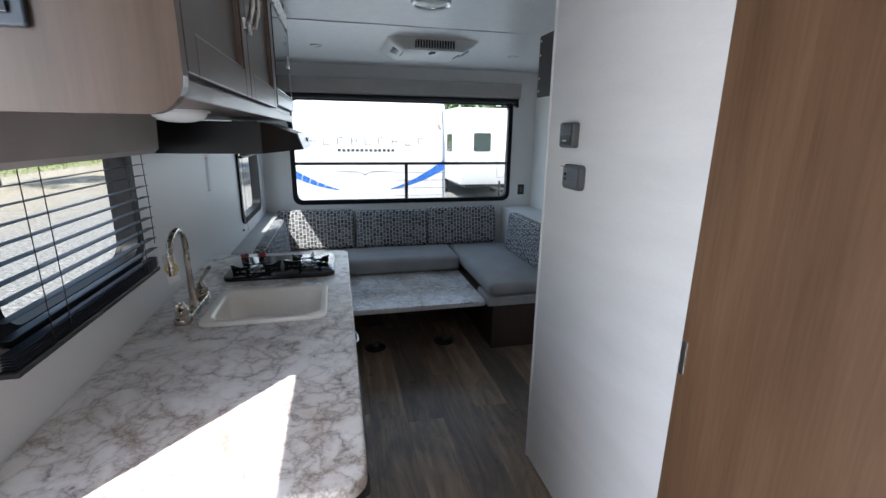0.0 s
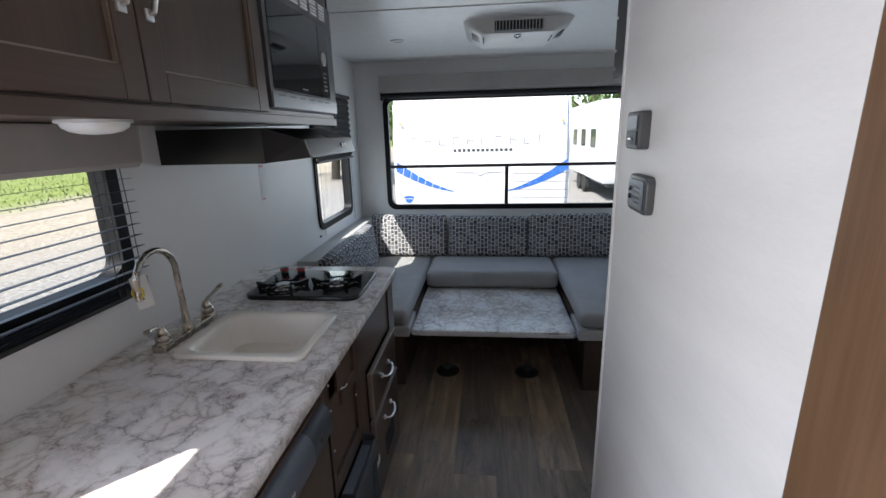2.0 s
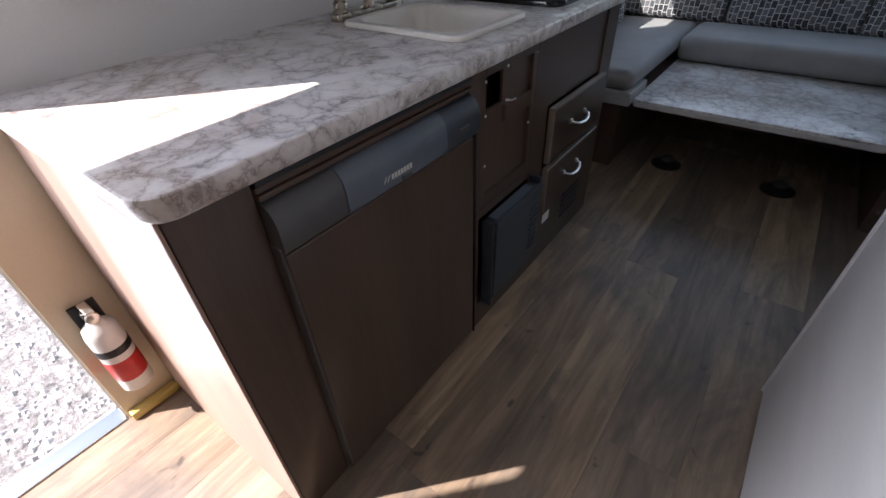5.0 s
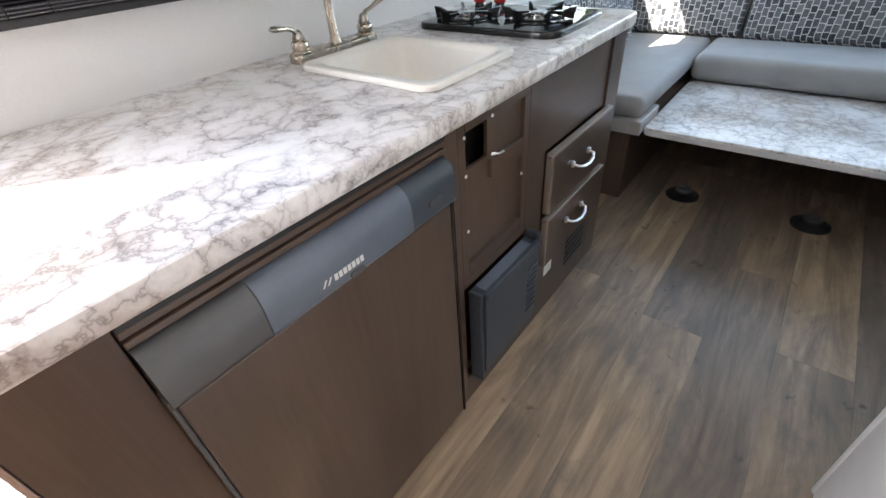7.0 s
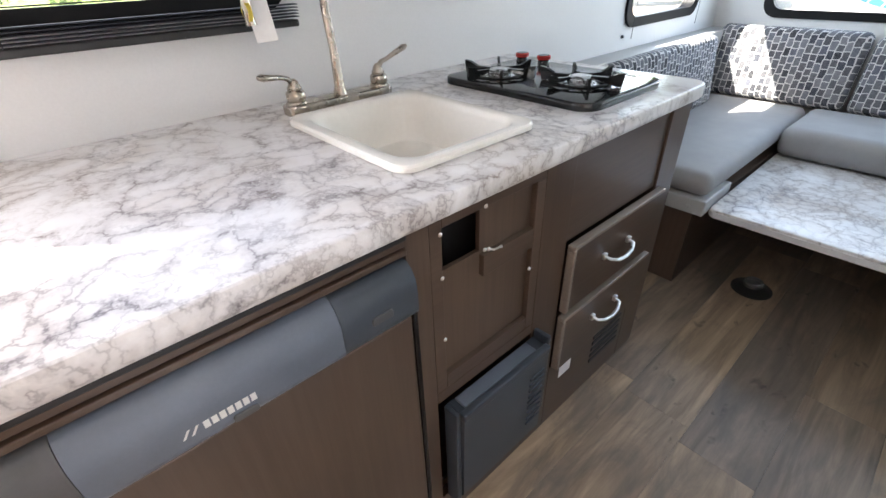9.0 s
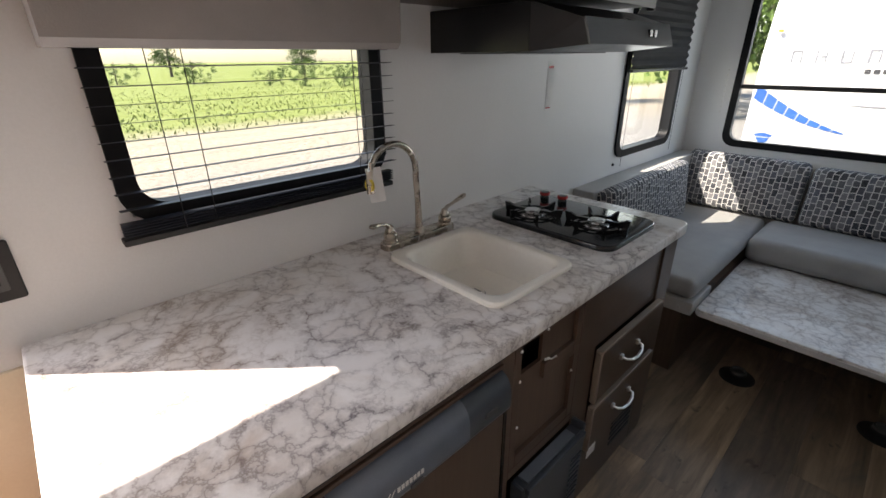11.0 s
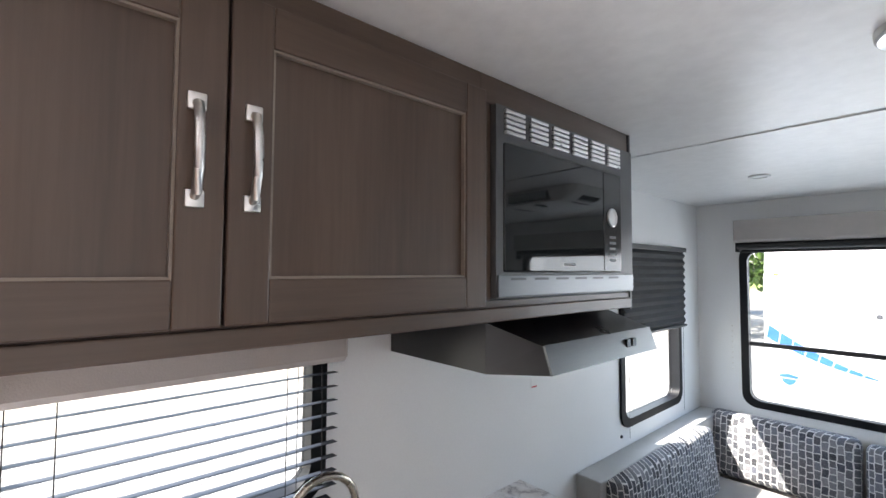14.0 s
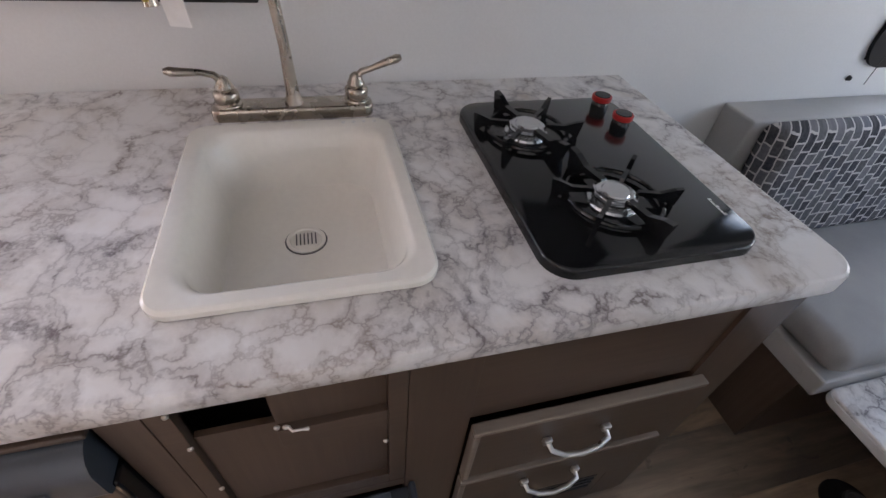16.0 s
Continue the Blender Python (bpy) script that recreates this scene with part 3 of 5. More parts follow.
# row of white dots that imitates the window's glint on the rim
for k in range(4):
    part("highlight_dot", lathe(B(), (0.222, 1.925 + k * 0.018, 0.9135), (0, 0, 1), [(0.0035, 0), (0.003, 0.0015), (0.001, 0.002)], 10), plastic_white, sk, "small white dot standing in for a reflected highlight")

# faucet
fc = thing("faucet", (0.152, 1.845, 0.90), "brushed nickel two-handle gooseneck kitchen faucet", "faucet")
part("base_plate", slab(B(), "z", (0.128, 0.178, 1.705, 1.985), 0.018, 0.9005, 0.922, 0.006), nickel, fc, smooth=True)
sp = [(0.155, 1.845, 0.92), (0.155, 1.845, 0.94), (0.155, 1.843, 1.02), (0.155, 1.838, 1.10)]
for k in range(13):
    a = radians(180 * k / 12)
    sp.append((0.157 + 0.006 * k / 12, 1.753 + 0.084 * math.cos(a), 1.118 + 0.086 * math.sin(a)))
sp += [(0.164, 1.669, 1.10), (0.165, 1.670, 1.083)]
spout = part("spout", tube(B(), sp, [0.017, 0.012] + [0.0092] * (len(sp) - 3) + [0.011], 14), nickel, fc, smooth=True)
for y, s in ((1.735, -1), (1.957, 1)):
    part("valve", lathe(B(), (0.153, y, 0.92), (0, 0, 1), [(0.022, 0), (0.023, 0.003), (0.022, 0.006), (0.019, 0.008), (0.021, 0.011), (0.021, 0.024), (0.018, 0.028), (0.015, 0.030), (0.016, 0.034), (0.013, 0.039), (0.010, 0.048), (0.004, 0.053)], 22), nickel, fc, smooth=True)
    part("lever", tube(B(), [(0.153, y, 0.962), (0.153, y + s * 0.012, 0.975), (0.156, y + s * 0.03, 0.981), (0.162, y + s * 0.05, 0.984 + 0.008 * (s > 0)), (0.168, y + s * 0.072, 0.988 + 0.014 * (s > 0)), (0.169, y + s * 0.08, 0.989 + 0.016 * (s > 0))], [0.008, 0.007, 0.006, 0.0075, 0.009, 0.005], 12, 0.8), nickel, fc, smooth=True)
tg = thing("hang_tag", (0.166, 1.695, 1.03), "white paper tag hanging from the faucet spout", "tag")
tb = B()
box(tb, 0.150, 0.1515, 1.675, 1.717, 1.05, 1.147, m=Matrix.Translation((0.15, 1.69, 1.1)) @ pose(0, 0, 0, 6, 0, -32) @ Matrix.Translation((-0.15, -1.69, -1.1)))
tag_card = part("card", tb, paper, tg)
part("band", ring(B(), "y", (0.147, 0.182, 1.088, 1.123), 0.016, (0.150, 0.179, 1.091, 1.120), 0.0135, 1.664, 1.671), mottled("yellow_paper", (0.6, 0.45, 0.05), (0.7, 0.55, 0.1), 30, 0.7), tg, "yellow band")

# cooktop
ck = thing("cooktop", (0.40, 2.32, 0.90), "black glass two-burner gas cooktop with red knobs", "cooktop")
top = B()
slab(top, "z", (0.175, 0.635, 2.142, 2.478), 0.045, 0.9005, 0.918, 0.005, 8)
part("top_plate", top, black_gloss, ck, smooth=True)
for bx_, by_ in ((0.300, 2.240), (0.508, 2.296)):
    rg = B()
    prof = [(0.072 * math.cos(radians(a)), 0.072 * math.sin(radians(a))) for a in range(0, 361, 15)]
    tube(rg, [(bx_ + u, by_ + v, 0.925) for u, v in prof], 0.004, 8)
    part("pan_ring", rg, black_gloss, ck, smooth=True)
    br_ = lathe(B(), (bx_, by_, 0.918), (0, 0, 1), [(0.040, 0), (0.038, 0.003), (0.031, 0.005), (0.031, 0.009), (0.034, 0.010), (0.034, 0.013), (0.029, 0.014), (0.029, 0.017), (0.026, 0.0185), (0.022, 0.0175), (0.020, 0.0195), (0.004, 0.020)], 28)
    part("burner", br_, steel, ck, "bright aluminium burner head", smooth=True)
    for k in range(6):
        a = radians(60 * k + 14)
        gb = B()
        m = Matrix.Translation((bx_, by_, 0)) @ Matrix.Rotation(a, 4, "Z")
        prism(gb, "y", [(0.031, 0.9335), (0.034, 0.9385), (0.066, 0.9385), (0.086, 0.9465), (0.097, 0.949), (0.093, 0.9195), (0.085, 0.9195), (0.071, 0.9285), (0.036, 0.9315)] if k % 3 else [(0.024, 0.9335), (0.027, 0.9385), (0.066, 0.9385), (0.088, 0.9485), (0.104, 0.951), (0.098, 0.9195), (0.086, 0.9195), (0.062, 0.9285), (0.030, 0.9315)], -0.0034 if k % 3 else -0.0055, 0.0034 if k % 3 else 0.0055)
        bmesh.ops.transform(gb, matrix=m, verts=gb.verts)
        part("grate_arm", gb, black_gloss, ck)
for kx, ky in ((0.215, 2.436), (0.292, 2.438)):
    kn = part("knob", lathe(B(), (kx, ky, 0.918), (0, 0, 1), [(0.017, 0), (0.016, 0.009), (0.0145, 0.011), (0.015, 0.0135), (0.004, 0.014)], 20), black_gloss, ck, smooth=True)
    part("knob_face", lathe(B(), (kx, ky, 0.9403), (0, 0, 1), [(0.0155, 0), (0.015, 0.0018), (0.003, 0.002)], 20), black_gloss, kn, "dark knob face", smooth=True)
    part("knob_cap", lathe(B(), (kx, ky, 0.9305), (0, 0, 1), [(0.0185, 0), (0.0195, 0.002), (0.0195, 0.009), (0.0175, 0.0105), (0.0165, 0.0095), (0.003, 0.0095)], 20), plastic_red, kn, "red knob cap", smooth=True)
for k in range(7):
    part("printed_mark", box(B(), 0.528 + k * 0.006, 0.5325 + k * 0.006, 2.4525, 2.4555 + 0.0025 * (k % 3 == 0), 0.9181, 0.9185), plastic_white, ck)

# lower cabinet carcass with face frame
lc = thing("base_cabinet", (0.36, 1.76, 0.0), "dark brown wood kitchen base cabinet with drawers", "cabinet")
part("side_panel", box(B(), 0.05, 0.654, 0.925, 0.943, 0.0, 0.861), wood_dark, lc)
part("side_panel", box(B(), 0.05, 0.672, 2.565, 2.583, 0.0, 0.861), wood_dark, lc)
part("bottom_panel", box(B(), 0.061, 0.60, 0.944, 2.564, 0.001, 0.02), wood_dark, lc)
part("back_panel", box(B(), 0.05, 0.06, 0.944, 2.564, 0.021, 0.76), wood_dark, lc)
part("divider", box(B(), 0.20, 0.654, 1.635, 1.65, 0.021, 0.861), wood_dark, lc)
part("divider", box(B(), 0.20, 0.654, 2.012, 2.022, 0.021, 0.861), wood_dark, lc)
part("end_panel", box(B(), 0.045, 0.676, 0.918, 0.9245, 0.0, 0.861, 0.002), grain("end_panel_wood", (0.26, 0.16, 0.12), (0.36, 0.24, 0.19), (0.45, 0.32, 0.26), 2, 0.4), lc, "reddish woodgrain end panel")
ff = B()
box(ff, 0.655, 0.675, 0.926, 1.055, 0.0, 0.861, 0.001)
box(ff, 0.655, 0.675, 1.056, 1.618, 0.862 - 0.012, 0.861)
part("stile", ff, wood_dark, lc)
part("stile", box(B(), 0.655, 0.675, 1.62, 1.665, 0.0, 0.861, 0.001), wood_dark, lc)
# door-like panel with the square cut-out
pn = B()
box(pn, 0.660, 0.675, 1.666, 1.691, 0.47, 0.855, 0.001)
box(pn, 0.660, 0.675, 1.692, 1.955, 0.832, 0.855, 0.001)
box(pn, 0.660, 0.675, 1.93, 1.956, 0.47, 0.831, 0.001)
box(pn, 0.660, 0.675, 1.692, 1.929, 0.47, 0.505, 0.001)
box(pn, 0.660, 0.675, 1.788, 1.929, 0.69, 0.735, 0.001)
part("panel_frame", pn, wood_dark_h, lc)
part("panel_field", holed(B(), "x", (1.692, 1.929, 0.506, 0.831), [(1.692, 1.787, 0.742, 0.828)], 0.655, 0.664), wood_dark, lc, "panel with a square cut-out")
# black sheet put in behind the cut-out as the shade of the interior
part("cavity_shade", box(B(), 0.60, 0.605, 1.66, 1.95, 0.48, 0.85), black_matt, lc)
for y, z in ((1.688, 0.822), (1.79, 0.834), (1.79, 0.748), (1.689, 0.738), (1.80, 0.745), (1.925, 0.64), (1.69, 0.60)):
    part("screw", lathe(B(), (0.674, y, z), (1, 0, 0), [(0.004, 0), (0.004, 0.002), (0.002, 0.004)], 8), silver, lc)
part("catch_rod", tube(B(), [(0.675, 1.803, 0.744), (0.681, 1.808, 0.743), (0.681, 1.820, 0.742), (0.681, 1.828, 0.741)], [0.0025, 0.002, 0.0018, 0.003], 8), silver, lc, "small metal catch", smooth=True)
part("stile", box(B(), 0.655, 0.675, 1.957, 2.055, 0.0, 0.861, 0.001), wood_dark, lc)
part("rail", box(B(), 0.655, 0.675, 1.666, 1.956, 0.44, 0.469, 0.001), wood_dark_h, lc)
part("rail", box(B(), 0.655, 0.675, 1.666, 1.956, 0.0, 0.10, 0.001), wood_dark_h, lc)
part("false_front", box(B(), 0.652, 0.668, 2.056, 2.47, 0.64, 0.85), wood_dark_h, lc, "recessed false drawer front")
tr_ = B()
box(tr_, 0.655, 0.675, 2.056, 2.47, 0.851, 0.861)
part("rail", tr_, wood_dark_h, lc)
part("stile", box(B(), 0.655, 0.675, 2.471, 2.564, 0.0, 0.861, 0.001), wood_dark, lc)
part("rail", box(B(), 0.655, 0.675, 2.056, 2.47, 0.0, 0.245, 0.001), wood_dark_h, lc)
for z0, z1 in ((0.447, 0.638), (0.25, 0.428)):
    d = part("drawer_front", box(B(), 0.6755, 0.694, 2.062, 2.488, z0, z1, 0.004), wood_dark_h, lc)
    eb = B()
    box(eb, 0.677, 0.6975, 2.058, 2.49, z1 - 0.010, z1 + 0.001, 0.003)
    box(eb, 0.677, 0.6975, 2.058, 2.070, z0, z1 - 0.0105, 0.003)
    part("edge_band", eb, wood_edge, d, "lighter edge banding")
    zc = z0 + 0.105
    hp = [(0.694, 2.20, zc), (0.715, 2.203, zc - 0.003), (0.724, 2.225, zc - 0.010), (0.727, 2.258, zc - 0.013), (0.724, 2.29, zc - 0.010), (0.715, 2.312, zc - 0.003), (0.694, 2.315, zc)]
    hb = tube(B(), hp, 0.0055, 10, 0.7)
    box(hb, 0.694, 0.704, 2.192, 2.208, zc - 0.008, zc + 0.008, 0.002)
    box(hb, 0.694, 0.704, 2.307, 2.323, zc - 0.008, zc + 0.008, 0.002)
    part("handle", hb, silver, d, "curved satin silver handle", smooth=True)
gr = B()
for k in range(5):
    box(gr, 0.6755, 0.679, 2.28, 2.44, 0.10 + k * 0.025, 0.113 + k * 0.025, 0.001)
part("floor_grille", gr, black_matt, lc, "dark louvred grille")
part("sticker", box(B(), 0.6755, 0.6765, 2.11, 2.165, 0.165, 0.205), paper, lc, "white paper sticker")

# furnace / converter box on the cabinet front
cv = thing("converter_panel", (0.70, 1.83, 0.11), "slate grey plastic power converter panel with louvres", "panel")
cbm = B()
prism(cbm, "y", [(0.676, 0.115), (0.704, 0.115), (0.720, 0.14), (0.724, 0.405), (0.712, 0.425), (0.676, 0.425)], 1.69, 1.962)
part("body", cbm, slate, cv)
part("top_ledge", box(B(), 0.680, 0.712, 1.705, 1.93, 0.4255, 0.432, 0.002), slate_light, cv, "pale upper edge")
part("side_cheek", box(B(), 0.676, 0.719, 1.963, 1.975, 0.20, 0.45, 0.004), slate, cv)
part("front_lip", box(B(), 0.7125, 0.729, 1.686, 1.962, 0.412, 0.434, 0.004), slate, cv, "raised upper lip")
part("side_cheek", box(B(), 0.676, 0.716, 1.678, 1.689, 0.10, 0.428, 0.004), slate, cv)
for k in range(9):
    part("louvre", box(B(), 0.7225, 0.7265, 1.90, 1.952, 0.20 + k * 0.02, 0.207 + k * 0.02, 0.001), slate, cv)

# fridge
fg = thing("fridge", (0.4, 1.335, 0.0), "under-counter fridge with brown wood door panel and slate top strip", "fridge")
part("body", box(B(), 0.12, 0.668, 1.066, 1.606, 0.03, 0.846), black_matt, fg)
dp = part("door", box(B(), 0.669, 0.696, 1.062, 1.608, 0.035, 0.722, 0.004), grain("fridge_panel_wood", (0.058, 0.038, 0.028), (0.088, 0.060, 0.044), (0.125, 0.086, 0.064), 2, 0.30, coat=0.1), fg, "dark brown woodgrain door panel")
part("door_edge", box(B(), 0.669, 0.699, 1.6085, 1.617, 0.03, 0.74, 0.003), black_gloss, dp)
part("door_edge", box(B(), 0.669, 0.699, 1.055, 1.0615, 0.03, 0.74, 0.003), plastic_grey, dp)
prf = [(0.669, 0.730), (0.702, 0.730), (0.707, 0.734), (0.709, 0.742), (0.7085, 0.775)] + [(0.6755 + 0.033 * math.cos(radians(a)), 0.775 + 0.044 * math.sin(radians(a))) for a in range(12, 91, 13)] + [(0.669, 0.819)]
strip = part("control_strip", prism(B(), "y", prf, 1.058, 1.195), plastic_grey, fg, "dark moulded control strip", smooth=True)
pr2 = [(u + 0.0015 * (u > 0.68), v) for u, v in prf]
part("strip_centre", prism(B(), "y", pr2, 1.196, 1.485), slate_light, strip, "blue-grey glossy centre piece", smooth=True)
part("strip_end", prism(B(), "y", prf, 1.486, 1.612), slate, strip, "dark slate end piece", smooth=True)
part("latch", slab(B(), "x", (1.53, 1.565, 0.757, 0.770), 0.004, 0.7092, 0.712, 0.001), plastic_grey, strip)
part("latch", slab(B(), "x", (1.335, 1.365, 0.736, 0.746), 0.004, 0.7106, 0.7135, 0.001), plastic_grey, strip)
for k in range(7):
    part("logo_bar", box(B(), 0.7106, 0.7111, 1.307 + k * 0.0087, 1.3135 + k * 0.0087, 0.752, 0.763), plastic_white, strip, "plain pale logo mark")
for k in range(2):
    mk = B()
    prism(mk, "x", [(1.284 + k * 0.009, 0.752), (1.287 + k * 0.009, 0.752), (1.294 + k * 0.009, 0.763), (1.291 + k * 0.009, 0.763)], 0.7106, 0.7111)
    part("logo_bar", mk, plastic_white, strip, "plain pale logo mark")
part("trim_rail", box(B(), 0.660, 0.684, 1.057, 1.617, 0.822, 0.832, 0.002), wood_dark_h, fg)
part("trim_rail", box(B(), 0.660, 0.680, 1.057, 1.617, 0.834, 0.845, 0.002), wood_dark_h, fg)
part("trim_rail", box(B(), 0.660, 0.686, 1.057, 1.617, 0.8475, 0.857, 0.002), black_matt, fg)

# fire extinguisher
fe = thing("fire_extinguisher", (0.09, 0.845, 0.14), "small fire extinguisher with white top and red label", "extinguisher")
part("cylinder", lathe(B(), (0.088, 0.845, 0.145), (0, 0, 1), [(0.036, 0), (0.040, 0.006), (0.040, 0.20), (0.036, 0.222), (0.02, 0.236), (0.016, 0.245)], 24), plastic_white, fe, smooth=True)
part("label_band", lathe(B(), (0.088, 0.845, 0.19), (0, 0, 1), [(0.0405, 0), (0.0408, 0.002), (0.0408, 0.07), (0.0405, 0.072)], 24), plastic_red, fe, "red printed label", smooth=True)
part("strap", lathe(B(), (0.088, 0.845, 0.285), (0, 0, 1), [(0.0412, 0), (0.0415, 0.022), (0.0412, 0.023)], 24), black_matt, fe, "black strap", smooth=True)
part("valve", lathe(B(), (0.088, 0.845, 0.39), (0, 0, 1), [(0.013, 0), (0.016, 0.01), (0.016, 0.03), (0.006, 0.034)], 14), black_matt, fe, smooth=True)
part("gauge", lathe(B(), (0.104, 0.845, 0.407), (1, 0, 0), [(0.015, 0), (0.015, 0.01), (0.012, 0.012)], 16), silver, fe, "silver gauge", smooth=True)
part("lever", box(B(), 0.07, 0.125, 0.835, 0.855, 0.427, 0.437, 0.003, m=None), silver, fe)
part("bracket", box(B(), 0.0425, 0.05, 0.815, 0.875, 0.185, 0.42, 0.002), black_matt, fe)

# wall socket and small wall labels
so = thing("wall_socket", (0.035, 0.91, 0.985), "dark bronze wall plate with a double power socket", "socket")
part("plate", slab(B(), "x", (0.872, 0.948, 1.0, 1.118), 0.006, X0 + 0.001, X0 + 0.007, 0.003), black_matt, so)
face = part("face", slab(B(), "x", (0.893, 0.928, 1.022, 1.096), 0.004, X0 + 0.0075, X0 + 0.010, 0.001), plastic_grey, so)
for z in (1.04, 1.078):
    for dy in (-0.006, 0.006):
        part("slot", box(B(), X0 + 0.0101, X0 + 0.0106, 0.91 + dy - 0.0012, 0.91 + dy + 0.0012, z - 0.005, z + 0.005), black_gloss, face)
part("button", box(B(), X0 + 0.0101, X0 + 0.0115, 0.902, 0.918, 1.0555, 1.0625), plastic_white, face)
ws = thing("wall_sticker", (0.034, 2.69, 1.215), "white warning sticker with red print on the wall", "sticker")
part("sheet", box(B(), X0 + 0.0008, X0 + 0.0014, 2.665, 2.71, 1.215, 1.40), paper, ws)
part("print", box(B(), X0 + 0.0015, X0 + 0.0018, 2.67, 2.705, 1.375, 1.385), plastic_red, ws)
part("print", box(B(), X0 + 0.0015, X0 + 0.0018, 2.667, 2.70, 1.218, 1.223), plastic_red, ws)

# kitchen window blind
bl = thing("window_blind", (0.09, 1.46, 1.07), "dark slatted window blind, lowered with open slats", "blind")
n_sl = 12
for k in range(n_sl):
    z = 1.135 + k * 0.034
    sl = B()
    box(sl, 0.052, 0.077, 1.125, 1.83, z, z + 0.0011, m=Matrix.Translation((0.064, 0, z)) @ pose(0, 0, 0, 0, -5, 0) @ Matrix.Translation((-0.064, 0, -z)))
    part("slat", sl, slat_mat, bl)
for k in range(5):
    sl = B()
    box(sl, 0.052, 0.077, 1.12, 1.815, 1.082 + k * 0.006, 1.084 + k * 0.006, 0.0004)
    part("slat", sl, slat_mat, bl)
part("bottom_bar", box(B(), 0.048, 0.082, 1.115, 1.81, 1.064, 1.078, 0.003), black_matt, bl)
for y in (1.235, 1.30, 1.70, 1.725):
    part("cord", tube(B(), [(0.079, y, 1.078), (0.080, y, 1.5)], 0.0011, 6), black_matt, bl)
part("pull_cord", tube(B(), [(0.085, 1.78, 1.5), (0.088, 1.783, 1.3), (0.086, 1.785, 1.16)], 0.0013, 6), black_matt, bl)
va = B()
vp = [(X0 + 0.001, 1.441), (0.105, 1.441), (0.120, 1.455), (0.125, 1.558), (X0 + 0.001, 1.558)]
kv = thing("window_valance", (0.08, 1.457, 1.441), "taupe fabric covered valance above the kitchen window", "valance")
part("front_panel", prism(va, "y", vp, 1.0892, 1.8258), valance_mat, kv)
for y in (1.085, 1.826):
    part("end_cap", prism(B(), "y", [(u + 0.001 * (u > 0.1), v) for u, v in vp], y, y + 0.004), valance_mat, kv)

# upper cabinet
UX = 0.455
uc = thing("wall_cabinet", (0.24, 1.74, 1.56), "dark brown wood overhead cabinet with two doors", "cabinet")
ub = B()
box(ub, X0 + 0.001, UX, 0.948, 1.945, 1.562, H - 0.001)
part("carcass", ub, wood_dark_h, uc)
part("microwave_shelf", box(B(), X0 + 0.001, UX, 1.946, 2.585, 1.562, 1.60), wood_dark_h, uc)
part("top_filler", box(B(), X0 + 0.001, UX, 1.946, 2.585, 2.02, H - 0.001), wood_dark_h, uc)
part("divider", box(B(), X0 + 0.001, UX, 1.946, 1.975, 1.601, 2.019), wood_dark, uc)
eb = prism(B(), "y", [(X0 + 0.001, 1.533)] + [(UX - 0.03 + 0.05 * math.sin(radians(a)), 1.583 - 0.05 * math.cos(radians(a))) for a in range(0, 91, 15)] + [(UX + 0.020, H - 0.001), (X0 + 0.001, H - 0.001)], 0.925, 0.947)
part("end_panel", eb, wood_dark, uc, "rounded end panel", smooth=False)
part("bottom_rail", box(B(), UX + 0.0005, UX + 0.010, 0.948, 2.584, 1.556, 1.586, 0.003), wood_dark_h, uc)
part("end_trim", box(B(), UX - 0.02, UX + 0.004, 2.5855, 2.60, 1.55, H - 0.001, 0.003), black_matt, uc, "black edge trim")
for y0, y1, hy in ((0.955, 1.449, 1.413), (1.453, 1.943, 1.482)):
    z0, z1, st = 1.59, 2.035, 0.056
    df = B()
    box(df, UX + 0.001, UX + 0.019, y0, y0 + st, z0, z1, 0.0025)
    dd = part("door", df, wood_dark, uc)
    part("door_stile", box(B(), UX + 0.001, UX + 0.019, y1 - st, y1, z0, z1, 0.0025), wood_dark, dd)
    part("door_rail", box(B(), UX + 0.001, UX + 0.0188, y0 + st, y1 - st, z0, z0 + st + 0.005, 0.0025), wood_dark_h, dd)
    part("door_rail", box(B(), UX + 0.001, UX + 0.0188, y0 + st, y1 - st, z1 - st - 0.005, z1, 0.0025), wood_dark_h, dd)
    mb = B()
    ring(mb, "x", (y0 + st - 0.001, y1 - st + 0.001, z0 + st + 0.004, z1 - st - 0.004), 0.001, (y0 + st + 0.0035, y1 - st - 0.0035, z0 + st + 0.0085, z1 - st - 0.0085), 0.001, UX + 0.003, UX + 0.015, 2)
    # the paler edge wood paints the bevel highlight into the bead's colour
    part("bead", mb, wood_edge, dd, "moulded bead, coloured lighter for its highlight")
    part("door_panel", box(B(), UX + 0.001, UX + 0.006, y0 + st + 0.002, y1 - st - 0.002, z0 + st + 0.007, z1 - st - 0.007), wood_dark, dd)
    hp = [(UX + 0.018, hy, 1.752), (UX + 0.034, hy, 1.757), (UX + 0.043, hy, 1.785), (UX + 0.046, hy, 1.812), (UX + 0.043, hy, 1.839), (UX + 0.034, hy, 1.867), (UX + 0.018, hy, 1.872)]
    hb = tube(B(), hp, 0.0062, 10, 1.0)
    box(hb, UX + 0.0185, UX + 0.026, hy - 0.011, hy + 0.011, 1.740, 1.762, 0.002)
    box(hb, UX + 0.0185, UX + 0.026, hy - 0.011, hy + 0.011, 1.862, 1.884, 0.002)
    part("handle", hb, silver, dd, "curved satin silver handle", smooth=True)
for z in (1.66, 1.97):
    part("hinge", tube(B(), [(UX + 0.012, 0.948, z - 0.03), (UX + 0.014, 0.948, z), (UX + 0.012, 0.948, z + 0.03)], [0.0045, 0.0055, 0.0045], 10), silver, uc, "small silver hinge", smooth=True)
gm = B()
